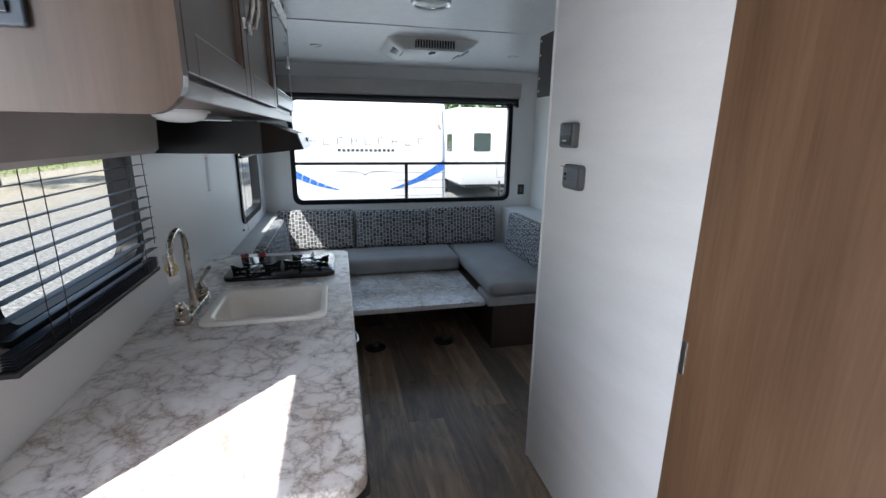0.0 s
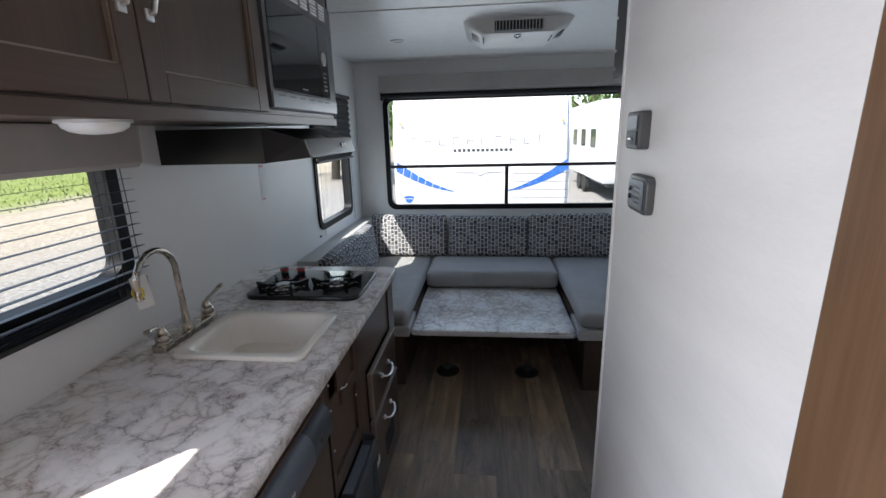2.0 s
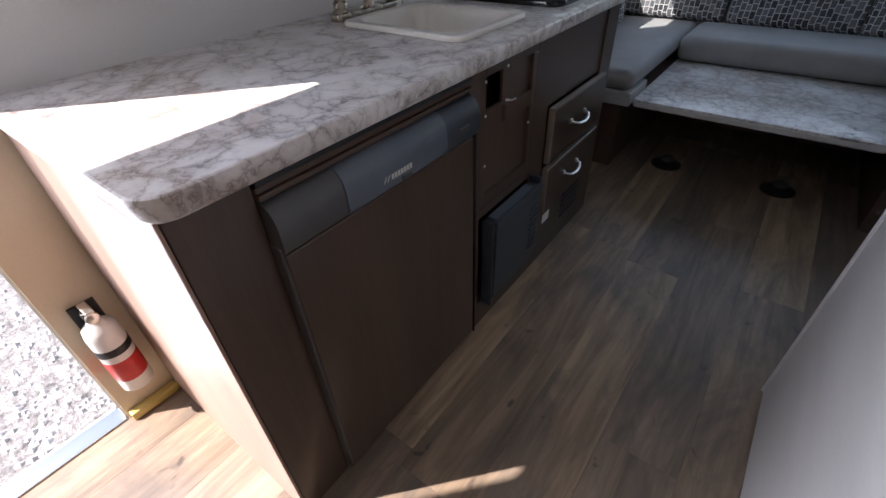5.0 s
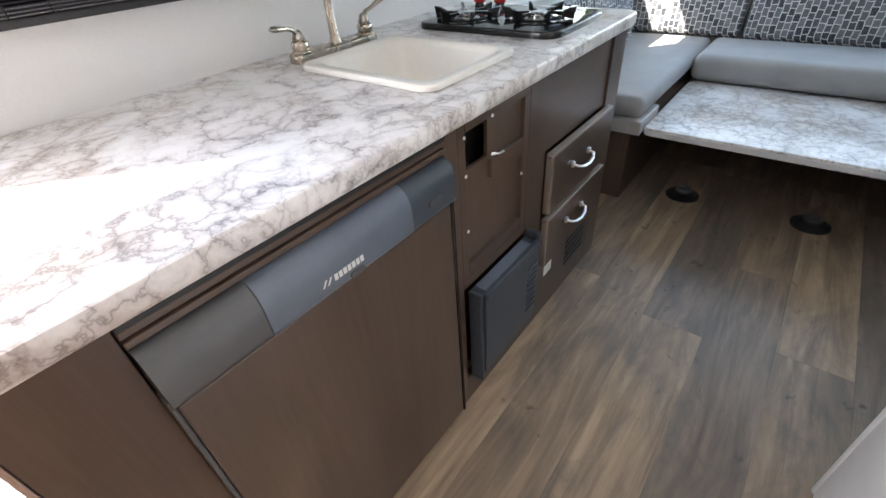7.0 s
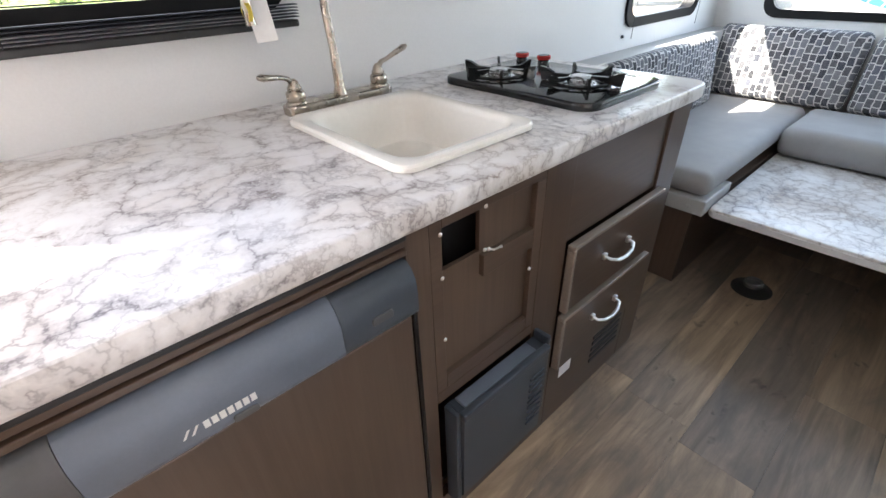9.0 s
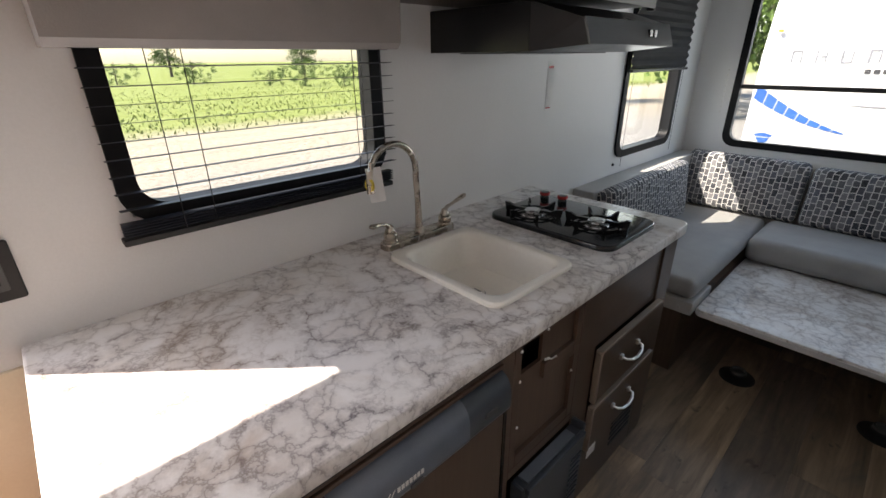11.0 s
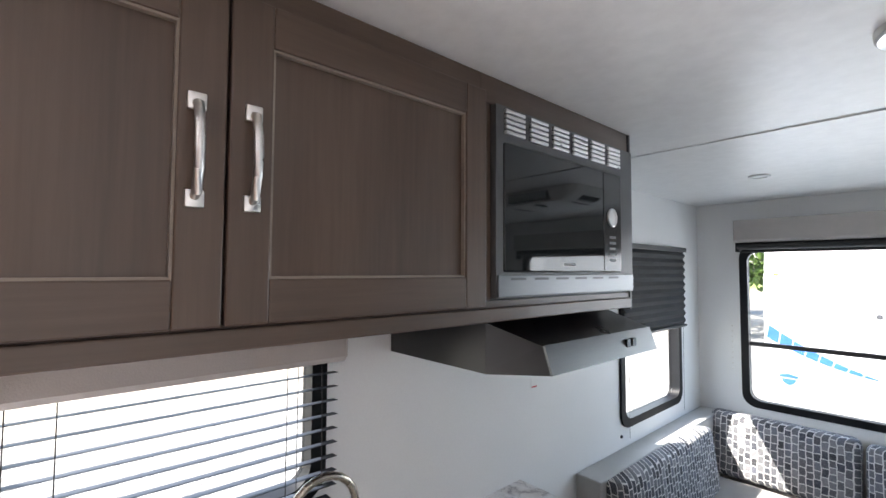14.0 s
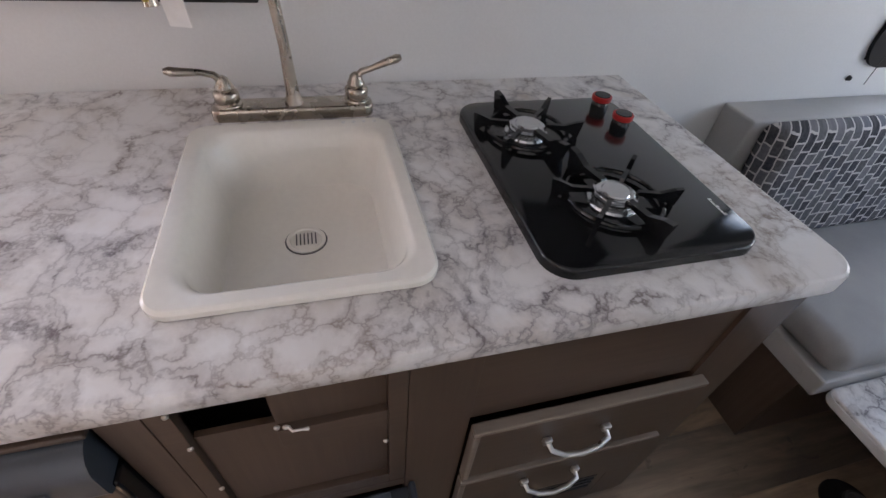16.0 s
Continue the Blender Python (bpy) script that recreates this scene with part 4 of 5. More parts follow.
slab(gm, "y", (0.235, 0.312, 1.632, 1.722), 0.006, 0.9248, 0.916, 0.003)
gp = part("control_plate", gm, slate, uc, "small dark switch plate")
part("switch", box(B(), 0.25, 0.297, 0.912, 0.916, 1.646, 1.708, 0.002), black_gloss, gp)
part("label_bar", box(B(), 0.268, 0.290, 0.9114, 0.9118, 1.655, 1.662), plastic_white, gp, "small pale print")

lp = thing("under_cabinet_lamp", (0.29, 1.51, 1.53), "white round dome lamp under the overhead cabinet", "lamp")
part("rim", lathe(B(), (0.29, 1.51, 1.5615), (0, 0, -1), [(0.070, 0), (0.070, 0.006), (0.064, 0.008)], 28), trim_white, lp, smooth=True)
part("dome", lathe(B(), (0.29, 1.51, 1.5535), (0, 0, -1), [(0.063, 0), (0.06, 0.008), (0.048, 0.016), (0.028, 0.021), (0.004, 0.0225)], 28), lamp_mat, lp, smooth=True)

# microwave
mw = thing("microwave", (0.26, 2.28, 1.60), "built-in black glass microwave with silver trim", "microwave")
part("body", box(B(), 0.08, UX - 0.002, 1.977, 2.583, 1.602, 2.018), black_matt, mw)
tk = part("trim_kit", ring(B(), "x", (1.977, 2.583, 1.605, 2.018), 0.004, (2.0, 2.512, 1.66, 1.94), 0.004, UX - 0.001, UX + 0.014), plastic_grey, mw, "dark trim frame")
part("bottom_trim", box(B(), UX + 0.0142, UX + 0.018, 1.98, 2.58, 1.607, 1.655, 0.002), steel_dark, mw, "stainless lower trim with slots")
for k in range(6):
    part("slot", box(B(), UX + 0.0181, UX + 0.0186, 2.02 + k * 0.083, 2.072 + k * 0.083, 1.643, 1.648), black_matt, tk)
for k in range(6):
    y = 2.003 + k * 0.087
    for j in range(5):
        part("vent_slat", box(B(), UX + 0.0142, UX + 0.021, y, y + 0.066, 1.957 + j * 0.0115, 1.965 + j * 0.0115, 0.0015), silver, tk, "bright vent slat")
door_mw = part("door", slab(B(), "x", (2.001, 2.412, 1.662, 1.938), 0.004, UX + 0.004, UX + 0.017, 0.002), mirror_black, mw, "black glass door")
cp = part("control_panel", slab(B(), "x", (2.414, 2.511, 1.662, 1.938), 0.004, UX + 0.004, UX + 0.017, 0.002), black_gloss, mw)
part("dial", lathe(B(), (UX + 0.017, 2.457, 1.812), (1, 0, 0), [(0.026, 0), (0.026, 0.003), (0.023, 0.005), (0.020, 0.003), (0.019, 0.001), (0.004, 0.001)], 26), silver, cp, "silver ring dial", smooth=True)
for k in range(5):
    part("key", box(B(), UX + 0.0172, UX + 0.0178, 2.442, 2.478, 1.69 + k * 0.016, 1.697 + k * 0.016), plastic_grey, cp)
part("logo_bar", box(B(), UX + 0.0172, UX + 0.0176, 2.22, 2.27, 1.676, 1.682), plastic_grey, door_mw)

# range hood
hd = thing("range_hood", (0.28, 2.28, 1.43), "black range hood with a stainless sloped front", "range hood")
hbm = box(B(), X0 + 0.001, 0.3995, 2.02, 2.565, 1.432, 1.546)
nose = B()
prism(nose, "y", [(0.40, 1.432), (0.54, 1.446), (0.52, 1.505), (0.40, 1.546)], 2.02, 2.565)
for v in nose.verts:
    if v.co.x > 0.45 and v.co.y < 2.1:
        v.co.y += 0.045
part("nose", nose, hood_black, hd, "chamfered black front housing")
part("body", hbm, hood_black, hd)
fm = B()
prism(fm, "y", [(0.5402, 1.445), (0.545, 1.447), (0.525, 1.507), (0.5205, 1.505)], 2.066, 2.564)
ff_ = part("front_strip", fm, steel_dark, hd, "stainless front strip")
for y in (2.40, 2.43):
    part("switch", box(B(), 0.532, 0.5405, y, y + 0.018, 1.468, 1.488, 0.001), black_gloss, ff_)
part("filter", box(B(), 0.10, 0.36, 2.08, 2.50, 1.4285, 1.4318, 0.001), plastic_grey, hd, "dull metal grease filter")

# ---- dinette ----
def cushion(name, x0, x1, y0, y1, z0, z1, mat_, label, cat, r=0.035, group="", m=None):
    bm = box(B(), x0, x1, y0, y1, z0, z1, r, 4)
    c = Vector(((x0 + x1) / 2, (y0 + y1) / 2, (z0 + z1) / 2))
    for v in bm.verts:
        n = noise.noise(v.co * 4.0)
        v.co += (v.co - c).normalized() * n * 0.006
    if m:
        bmesh.ops.transform(bm, matrix=Matrix.Translation(c) @ m @ Matrix.Translation(-c), verts=bm.verts)
    return solid(name, bm, mat_, label, cat, group, smooth=True)


FY = 3.0
for x0, x1 in ((X0 + 0.001, 0.655), (1.665, X1 - 0.001)):
    inner = x1 if x0 < 1 else x0
    bn = thing("dinette_bench", ((x0 + x1) / 2, 3.7, 0.0), "dark wood dinette bench base with pale seat board", "bench", "dinette benches")
    part("base", box(B(), x0, x1 - (0.03 if x0 < 1 else 0), FY + 0.02, Y1 - 0.001, 0.0, 0.335, 0.002) if x0 < 1 else box(B(), x0 + 0.03, x1, FY + 0.02, Y1 - 0.001, 0.0, 0.335, 0.002), wood_dark, bn)
    part("seat_board", box(B(), x0, x1 + (0.012 if x0 < 1 else 0), FY - 0.004, FY + 0.25, 0.336, 0.40, 0.006) if x0 < 1 else box(B(), x0 - 0.012, x1, FY - 0.004, FY + 0.25, 0.336, 0.40, 0.006), fabric_light, bn, "pale padded seat edge")
    part("seat_deck", box(B(), x0, x1, FY + 0.251, Y1 - 0.001, 0.336, 0.36), wood_dark, bn)
    part("stud", lathe(B(), (inner - (0.045 if x0 < 1 else -0.045), FY - 0.0035, 0.365), (0, -1, 0), [(0.009, 0), (0.008, 0.003), (0.002, 0.005)], 12), fabric_light, bn)
cushion("seat_cushion", X0 + 0.01, 0.662, FY - 0.002, 4.22, 0.372, 0.468, fabric, "grey vinyl seat cushion on the side bench", "cushion", 0.04, "seat cushions").location.z += 0.03
cushion("seat_cushion", 1.66, X1 - 0.01, FY - 0.002, 4.22, 0.372, 0.468, fabric, "grey vinyl seat cushion on the side bench", "cushion", 0.04, "seat cushions").location.z += 0.03
eb_ = thing("dinette_bench", (1.16, 4.1, 0.0), "dark wood bench base under the end window", "bench", "dinette benches")
part("base", box(B(), 0.656, 1.664, 3.86, Y1 - 0.001, 0.0, 0.335), wood_dark, eb_)
cushion("bolster_cushion", 0.668, 1.654, 3.76, 4.22, 0.368, 0.505, fabric, "grey vinyl seat cushion along the end wall", "cushion", 0.045, "seat cushions")
dt = thing("dinette_table", (1.16, 3.43, 0.33), "marble-look table top lowered between the benches", "table")
tt = B()
slab(tt, "z", (0.672, 1.648, FY + 0.03, 3.84), 0.03, 0.332, 0.366, 0.006)
part("tabletop", tt, marble_mat, dt, smooth=True)
part("rim", ring(B(), "z", (0.669, 1.651, FY + 0.027, 3.843), 0.033, (0.6725, 1.6475, FY + 0.0305, 3.8395), 0.03, 0.337, 0.356), trim_white, dt)
part("support_cleat", box(B(), 0.646, 0.668, 3.1, 3.8, 0.31, 0.331), wood_dark, dt)
part("support_cleat", box(B(), 1.652, 1.672, 3.1, 3.8, 0.31, 0.331), wood_dark, dt)
for x, y in ((0.874, 3.20), (1.386, 3.21)):
    fb = thing("table_leg_socket", (x, y, 0.0), "black floor flange with a silver table leg socket", "socket", "table leg sockets")
    part("flange", lathe(B(), (x, y, 0.0005), (0, 0, 1), [(0.075, 0), (0.074, 0.005), (0.05, 0.012), (0.036, 0.022), (0.034, 0.03)], 28), black_matt, fb, smooth=True)
    part("collar", lathe(B(), (x, y, 0.03), (0, 0, 1), [(0.034, 0), (0.032, 0.012), (0.026, 0.014), (0.024, 0.004), (0.003, 0.003)], 24), plastic_grey, fb, "worn metal collar", smooth=True)

# ledges behind the side backrests
lg = solid("ledge", box(B(), X0 + 0.001, 0.145, 2.965, Y1 - 0.001, 0.345, 0.815, 0.006), fabric_light, "pale grey vinyl covered ledge beside the window", "ledge", kind="structure")
solid("ledge_east", box(B(), 2.25, X1 - 0.001, 2.965, Y1 - 0.001, 0.345, 0.815, 0.006), trim_white, "white topped ledge behind the backrest", "ledge", kind="structure")


def backrest(cx, cy, w, h, rz, lean, z=0.485):
    bm = box(B(), -w / 2, w / 2, -0.05, 0.05, 0, h, 0.035, 4)
    for v in bm.verts:
        v.co.y += 0.012 * math.cos(v.co.x / w * 3.0) * (1 if v.co.y > 0 else -1) + 0.004 * noise.noise(v.co * 7 + Vector((cx, cy, 0)))
        v.co.z += 0.006 * noise.noise(Vector((v.co.x * 5, cx * 3, cy)))
    ob = new("backrest_cushion", to_mesh("backrest_cushion", bm, mosaic_mat, True))
    ob.matrix_basis = pose(cx, cy, z, lean, 0, rz)
    return tagged(ob, "upholstered backrest cushion in grey and navy mosaic fabric", "cushion", "backrest cushions")


backrest(0.455, 4.265, 0.66, 0.36, 0, -9)
backrest(1.13, 4.265, 0.66, 0.345, 0, -9)
backrest(1.80, 4.265, 0.68, 0.36, 0, -9)
backrest(0.215, 3.50, 1.0, 0.34, 90, -6)
backrest(2.18, 3.50, 1.0, 0.34, -90, -6)

# end window valance, dark roller housing, dinette shade
ev = B()
vp = [(Y1 - 0.001, 1.835), (4.325, 1.835), (4.318, 1.85), (4.318, 1.965), (Y1 - 0.001, 1.965)]
ev_ = thing("window_valance", (1.31, 4.36, 1.835), "taupe fabric covered valance above the end window", "valance")
part("front_panel", prism(ev, "x", vp, 0.2592, 2.3558), valance_mat, ev_)
for x in (0.255, 2.356):
    part("end_cap", prism(B(), "x", [(u - 0.001 * (u < 4.35), v) for u, v in vp], x, x + 0.004), valance_mat, ev_)
rs = thing("roller_shade", (1.3, 4.36, 1.78), "dark roller shade rolled up at the end window", "shade")
part("roll", tube(B(), [(0.265, 4.362, 1.812), (2.345, 4.362, 1.812)], 0.021, 16), black_matt, rs, smooth=True)
part("hem_bar", box(B(), 0.27, 2.34, 4.372, 4.384, 1.775, 1.789, 0.003), black_matt, rs)
part("end_bracket", box(B(), 0.256, 0.264, 4.345, 4.397, 1.78, 1.834, 0.002), black_matt, rs)
part("end_bracket", box(B(), 2.346, 2.354, 4.345, 4.397, 1.76, 1.834, 0.002), black_matt, rs)


def pleated(name, x, y0, y1, z0, z1, sgn):
    pts = []
    n = 20
    for k in range(n + 1):
        pts.append((x + sgn * (0.012 if k % 2 else 0.0), z0 + (z1 - z0) * k / n))
    bm = B()
    a = [bm.verts.new((u, y0, v)) for u, v in pts] + [bm.verts.new((u - sgn * 0.003, y0, v)) for u, v in reversed(pts)]
    c = [bm.verts.new((v.co.x, y1, v.co.z)) for v in a]
    for k in range(len(a)):
        bm.faces.new((a[k], a[(k + 1) % len(a)], c[(k + 1) % len(a)], c[k]))
    m_ = 2 * len(pts) - 1
    for k in range(len(pts) - 1):
        bm.faces.new((a[k], a[k + 1], a[m_ - k - 1], a[m_ - k]))
        bm.faces.new((c[k], c[k + 1], c[m_ - k - 1], c[m_ - k]))
    th = thing(name, (x, (y0 + y1) / 2, z0), "black pleated shade half drawn over the side window", "shade", "pleated shades")
    part("pleats", bm, shade_dark, th)
    part("head_rail", box(B(), min(x - 0.005, x + 0.02), max(x - 0.005, x + 0.02), y0 - 0.005, y1 + 0.005, z1 + 0.0005, z1 + 0.025, 0.003), black_matt, th)
    part("bottom_rail", box(B(), x - 0.006, x + 0.018, y0 - 0.002, y1 + 0.002, z0 - 0.014, z0 - 0.0005, 0.003), black_matt, th)
    for y in (y0 + 0.04, y1 - 0.03):
        part("cord", tube(B(), [(x + 0.006, y, z0 - 0.014), (x + 0.004, y, 0.86)], 0.0011, 6), black_matt, th)
    part("cord_anchor", lathe(B(), (X0 + 0.001 if sgn > 0 else X1 - 0.001, y0 + 0.0, 0.87), (sgn, 0, 0), [(0.008, 0), (0.006, 0.008), (0.002, 0.01)], 10), black_matt, th)


pleated("pleated_shade", 0.052, 3.36, 4.10, 1.355, 1.775, 1)

sw_ = thing("light_switch", (2.44, 4.393, 0.93), "black wall switch plate beside the end window", "switch")
part("plate", slab(B(), "y", (2.41, 2.475, 0.93, 1.03), 0.005, Y1 - 0.0005, Y1 - 0.007, 0.002), black_matt, sw_)
part("rocker", box(B(), 2.43, 2.455, 4.388, 4.3925, 0.955, 1.005, 0.001), plastic_grey, sw_)
for x, z0 in ((0.215, 1.08), ):
    bs = thing("snap_strip", (x, 4.39, z0), "row of small white snap buttons on the end wall", "fastener")
    for k in range(9):
        part("snap", lathe(B(), (x, Y1 - 0.0005, z0 + k * 0.032), (0, -1, 0), [(0.006, 0), (0.005, 0.003), (0.002, 0.004)], 8), silver, bs)

# ---- ceiling things ----
ac = thing("ceiling_air_conditioner", (1.29, 3.40, 1.99), "white ceiling air conditioner panel with black grilles", "air conditioner")
ab = B()
for (rc, r, z) in (((1.0, 1.58, 3.12, 3.68), 0.06, H - 0.0005), ((1.02, 1.56, 3.14, 3.66), 0.06, H - 0.025), ((1.09, 1.49, 3.165, 3.60), 0.03, H - 0.066)):
    lp_ = [ab.verts.new((u, v, z)) for u, v in rrect(*rc, r, 6)]
    if rc[0] > 1.0:
        for k in range(len(lp_)):
            ab.faces.new((prev[k], prev[(k + 1) % len(lp_)], lp_[(k + 1) % len(lp_)], lp_[k]))
    prev = lp_
ab.faces.new(prev)
shell = part("shell", ab, plastic_white, ac, smooth=True)
part("grille_recess", box(B(), 1.165, 1.415, 3.125, 3.20, H - 0.058, H - 0.012, 0.004), black_matt, ac, "black louvred outlet")
for k in range(15):
    part("fin", box(B(), 1.172 + k * 0.017, 1.175 + k * 0.017, 3.120, 3.135, H - 0.056, H - 0.014), plastic_white, ac)
for s in (-1, 1):
    for k in range(7):
        part("vent_slat", box(B(), 1.29 + s * (0.185 + k * 0.010) - 0.003, 1.29 + s * (0.185 + k * 0.010) + 0.003, 3.26, 3.42, H - 0.069 + k * 0.0035, H - 0.060 + k * 0.0035), ink, ac, "grey intake slot")
part("badge", prism(B(), "z", [(1.275, 3.20), (1.305, 3.20), (1.312, 3.25), (1.29, 3.31), (1.268, 3.25)], H - 0.070, H - 0.0665), black_gloss, ac, "small dark badge")
cl = thing("ceiling_light", (1.105, 2.365, 2.05), "round white ceiling light with a bright rim", "lamp")
part("rim", lathe(B(), (1.105, 2.365, H - 0.0005), (0, 0, -1), [(0.091, 0), (0.090, 0.012), (0.086, 0.016), (0.076, 0.012), (0.075, 0.009)], 40), silver, cl, "bright metal rim", smooth=True)
part("diffuser", lathe(B(), (1.105, 2.365, H - 0.008), (0, 0, -1), [(0.075, 0), (0.062, 0.005), (0.004, 0.009)], 32), lamp_mat, cl, smooth=True)
sd = thing("ceiling_speaker", (1.12, 1.93, 2.03), "round white ceiling speaker cover", "speaker")
part("cover", lathe(B(), (1.12, 1.95, H - 0.0005), (0, 0, -1), [(0.086, 0), (0.085, 0.014), (0.076, 0.020), (0.070, 0.018), (0.004, 0.019)], 32), plastic_white, sd, smooth=True)
for x, y in ((0.562, 3.58), (1.99, 3.62)):
    rl = thing("recessed_light", (x, y, 2.05), "small white recessed ceiling spotlight", "lamp", "recessed lights")
    part("bezel", lathe(B(), (x, y, H - 0.0005), (0, 0, -1), [(0.042, 0), (0.04, 0.006), (0.03, 0.007), (0.028, 0.003)], 24), trim_white, rl, smooth=True)
    part("lens", lathe(B(), (x, y, H - 0.002), (0, 0, -1), [(0.027, 0), (0.02, 0.002), (0.003, 0.0025)], 20), lamp_mat, rl, smooth=True)

# screen bracket on the end of the partition
tv = thing("screen_bracket", (1.51, 2.0, 1.66), "black perforated screen mounting bracket on the partition", "bracket")
pbm = B()
slab(pbm, "x", (1.931, 2.085, 1.665, 1.905), 0.006, 1.519, 1.512)
part("plate", pbm, black_matt, tv)
part("arm", box(B(), 1.5195, 1.54, 1.9315, 2.06, 1.72, 1.85, 0.003), black_matt, tv)
for z in (1.69, 1.74, 1.83, 1.885):
    part("bolt", lathe(B(), (1.5115, 2.07, z), (-1, 0, 0), [(0.005, 0), (0.004, 0.003)], 8), silver, tv)

# thermostat and control plates on the partition
PX = 1.503
th1 = thing("thermostat", (PX, 1.74, 1.47), "dark grey wall thermostat with slider", "thermostat")
part("case", slab(B(), "x", (1.69, 1.79, 1.468, 1.556), 0.012, PX - 0.0005, PX - 0.026, 0.006), plastic_grey, th1, smooth=True)
part("upper_face", slab(B(), "x", (1.70, 1.775, 1.515, 1.546), 0.004, PX - 0.0262, PX - 0.029, 0.001), slate, th1)
part("lower_face", slab(B(), "x", (1.70, 1.775, 1.478, 1.51), 0.004, PX - 0.0262, PX - 0.029, 0.001), black_matt, th1)
part("slider", box(B(), PX - 0.033, PX - 0.0292, 1.725, 1.75, 1.49, 1.495, 0.001), silver, th1)
th2 = thing("control_panel", (PX, 1.68, 1.32), "dark grey tank monitor control plate with buttons", "switch")
part("case", slab(B(), "x", (1.625, 1.755, 1.322, 1.41), 0.018, PX - 0.0005, PX - 0.020, 0.006), plastic_grey, th2, smooth=True)
part("face", slab(B(), "x", (1.637, 1.743, 1.332, 1.40), 0.008, PX - 0.0202, PX - 0.023, 0.001), slate, th2)
for z in (1.357, 1.375):
    part("button", lathe(B(), (PX - 0.0232, 1.725, z), (-1, 0, 0), [(0.006, 0), (0.005, 0.004), (0.001, 0.005)], 12), black_gloss, th2)
for k in range(4):
    part("print", box(B(), PX - 0.0236, PX - 0.0231, 1.66, 1.70, 1.345 + k * 0.012, 1.348 + k * 0.012), ink, th2)
st = thing("warning_sticker", (PX, 1.79, 1.39), "small white sticker with a red stripe", "sticker")
part("sheet", box(B(), PX - 0.0014, PX - 0.0006, 1.757, 1.805, 1.388, 1.402), paper, st)
part("stripe", box(B(), PX - 0.0018, PX - 0.0015, 1.757, 1.805, 1.396, 1.40), plastic_red, st)

# ---- outside ----
G = -0.80
gb = B()
bmesh.ops.create_grid(gb, x_segments=8, y_segments=8, size=400, matrix=Matrix.Translation((0, 0, G)))
solid("ground", gb, ground_mat, "gravel yard running into dry and green grass", "ground", kind="structure")


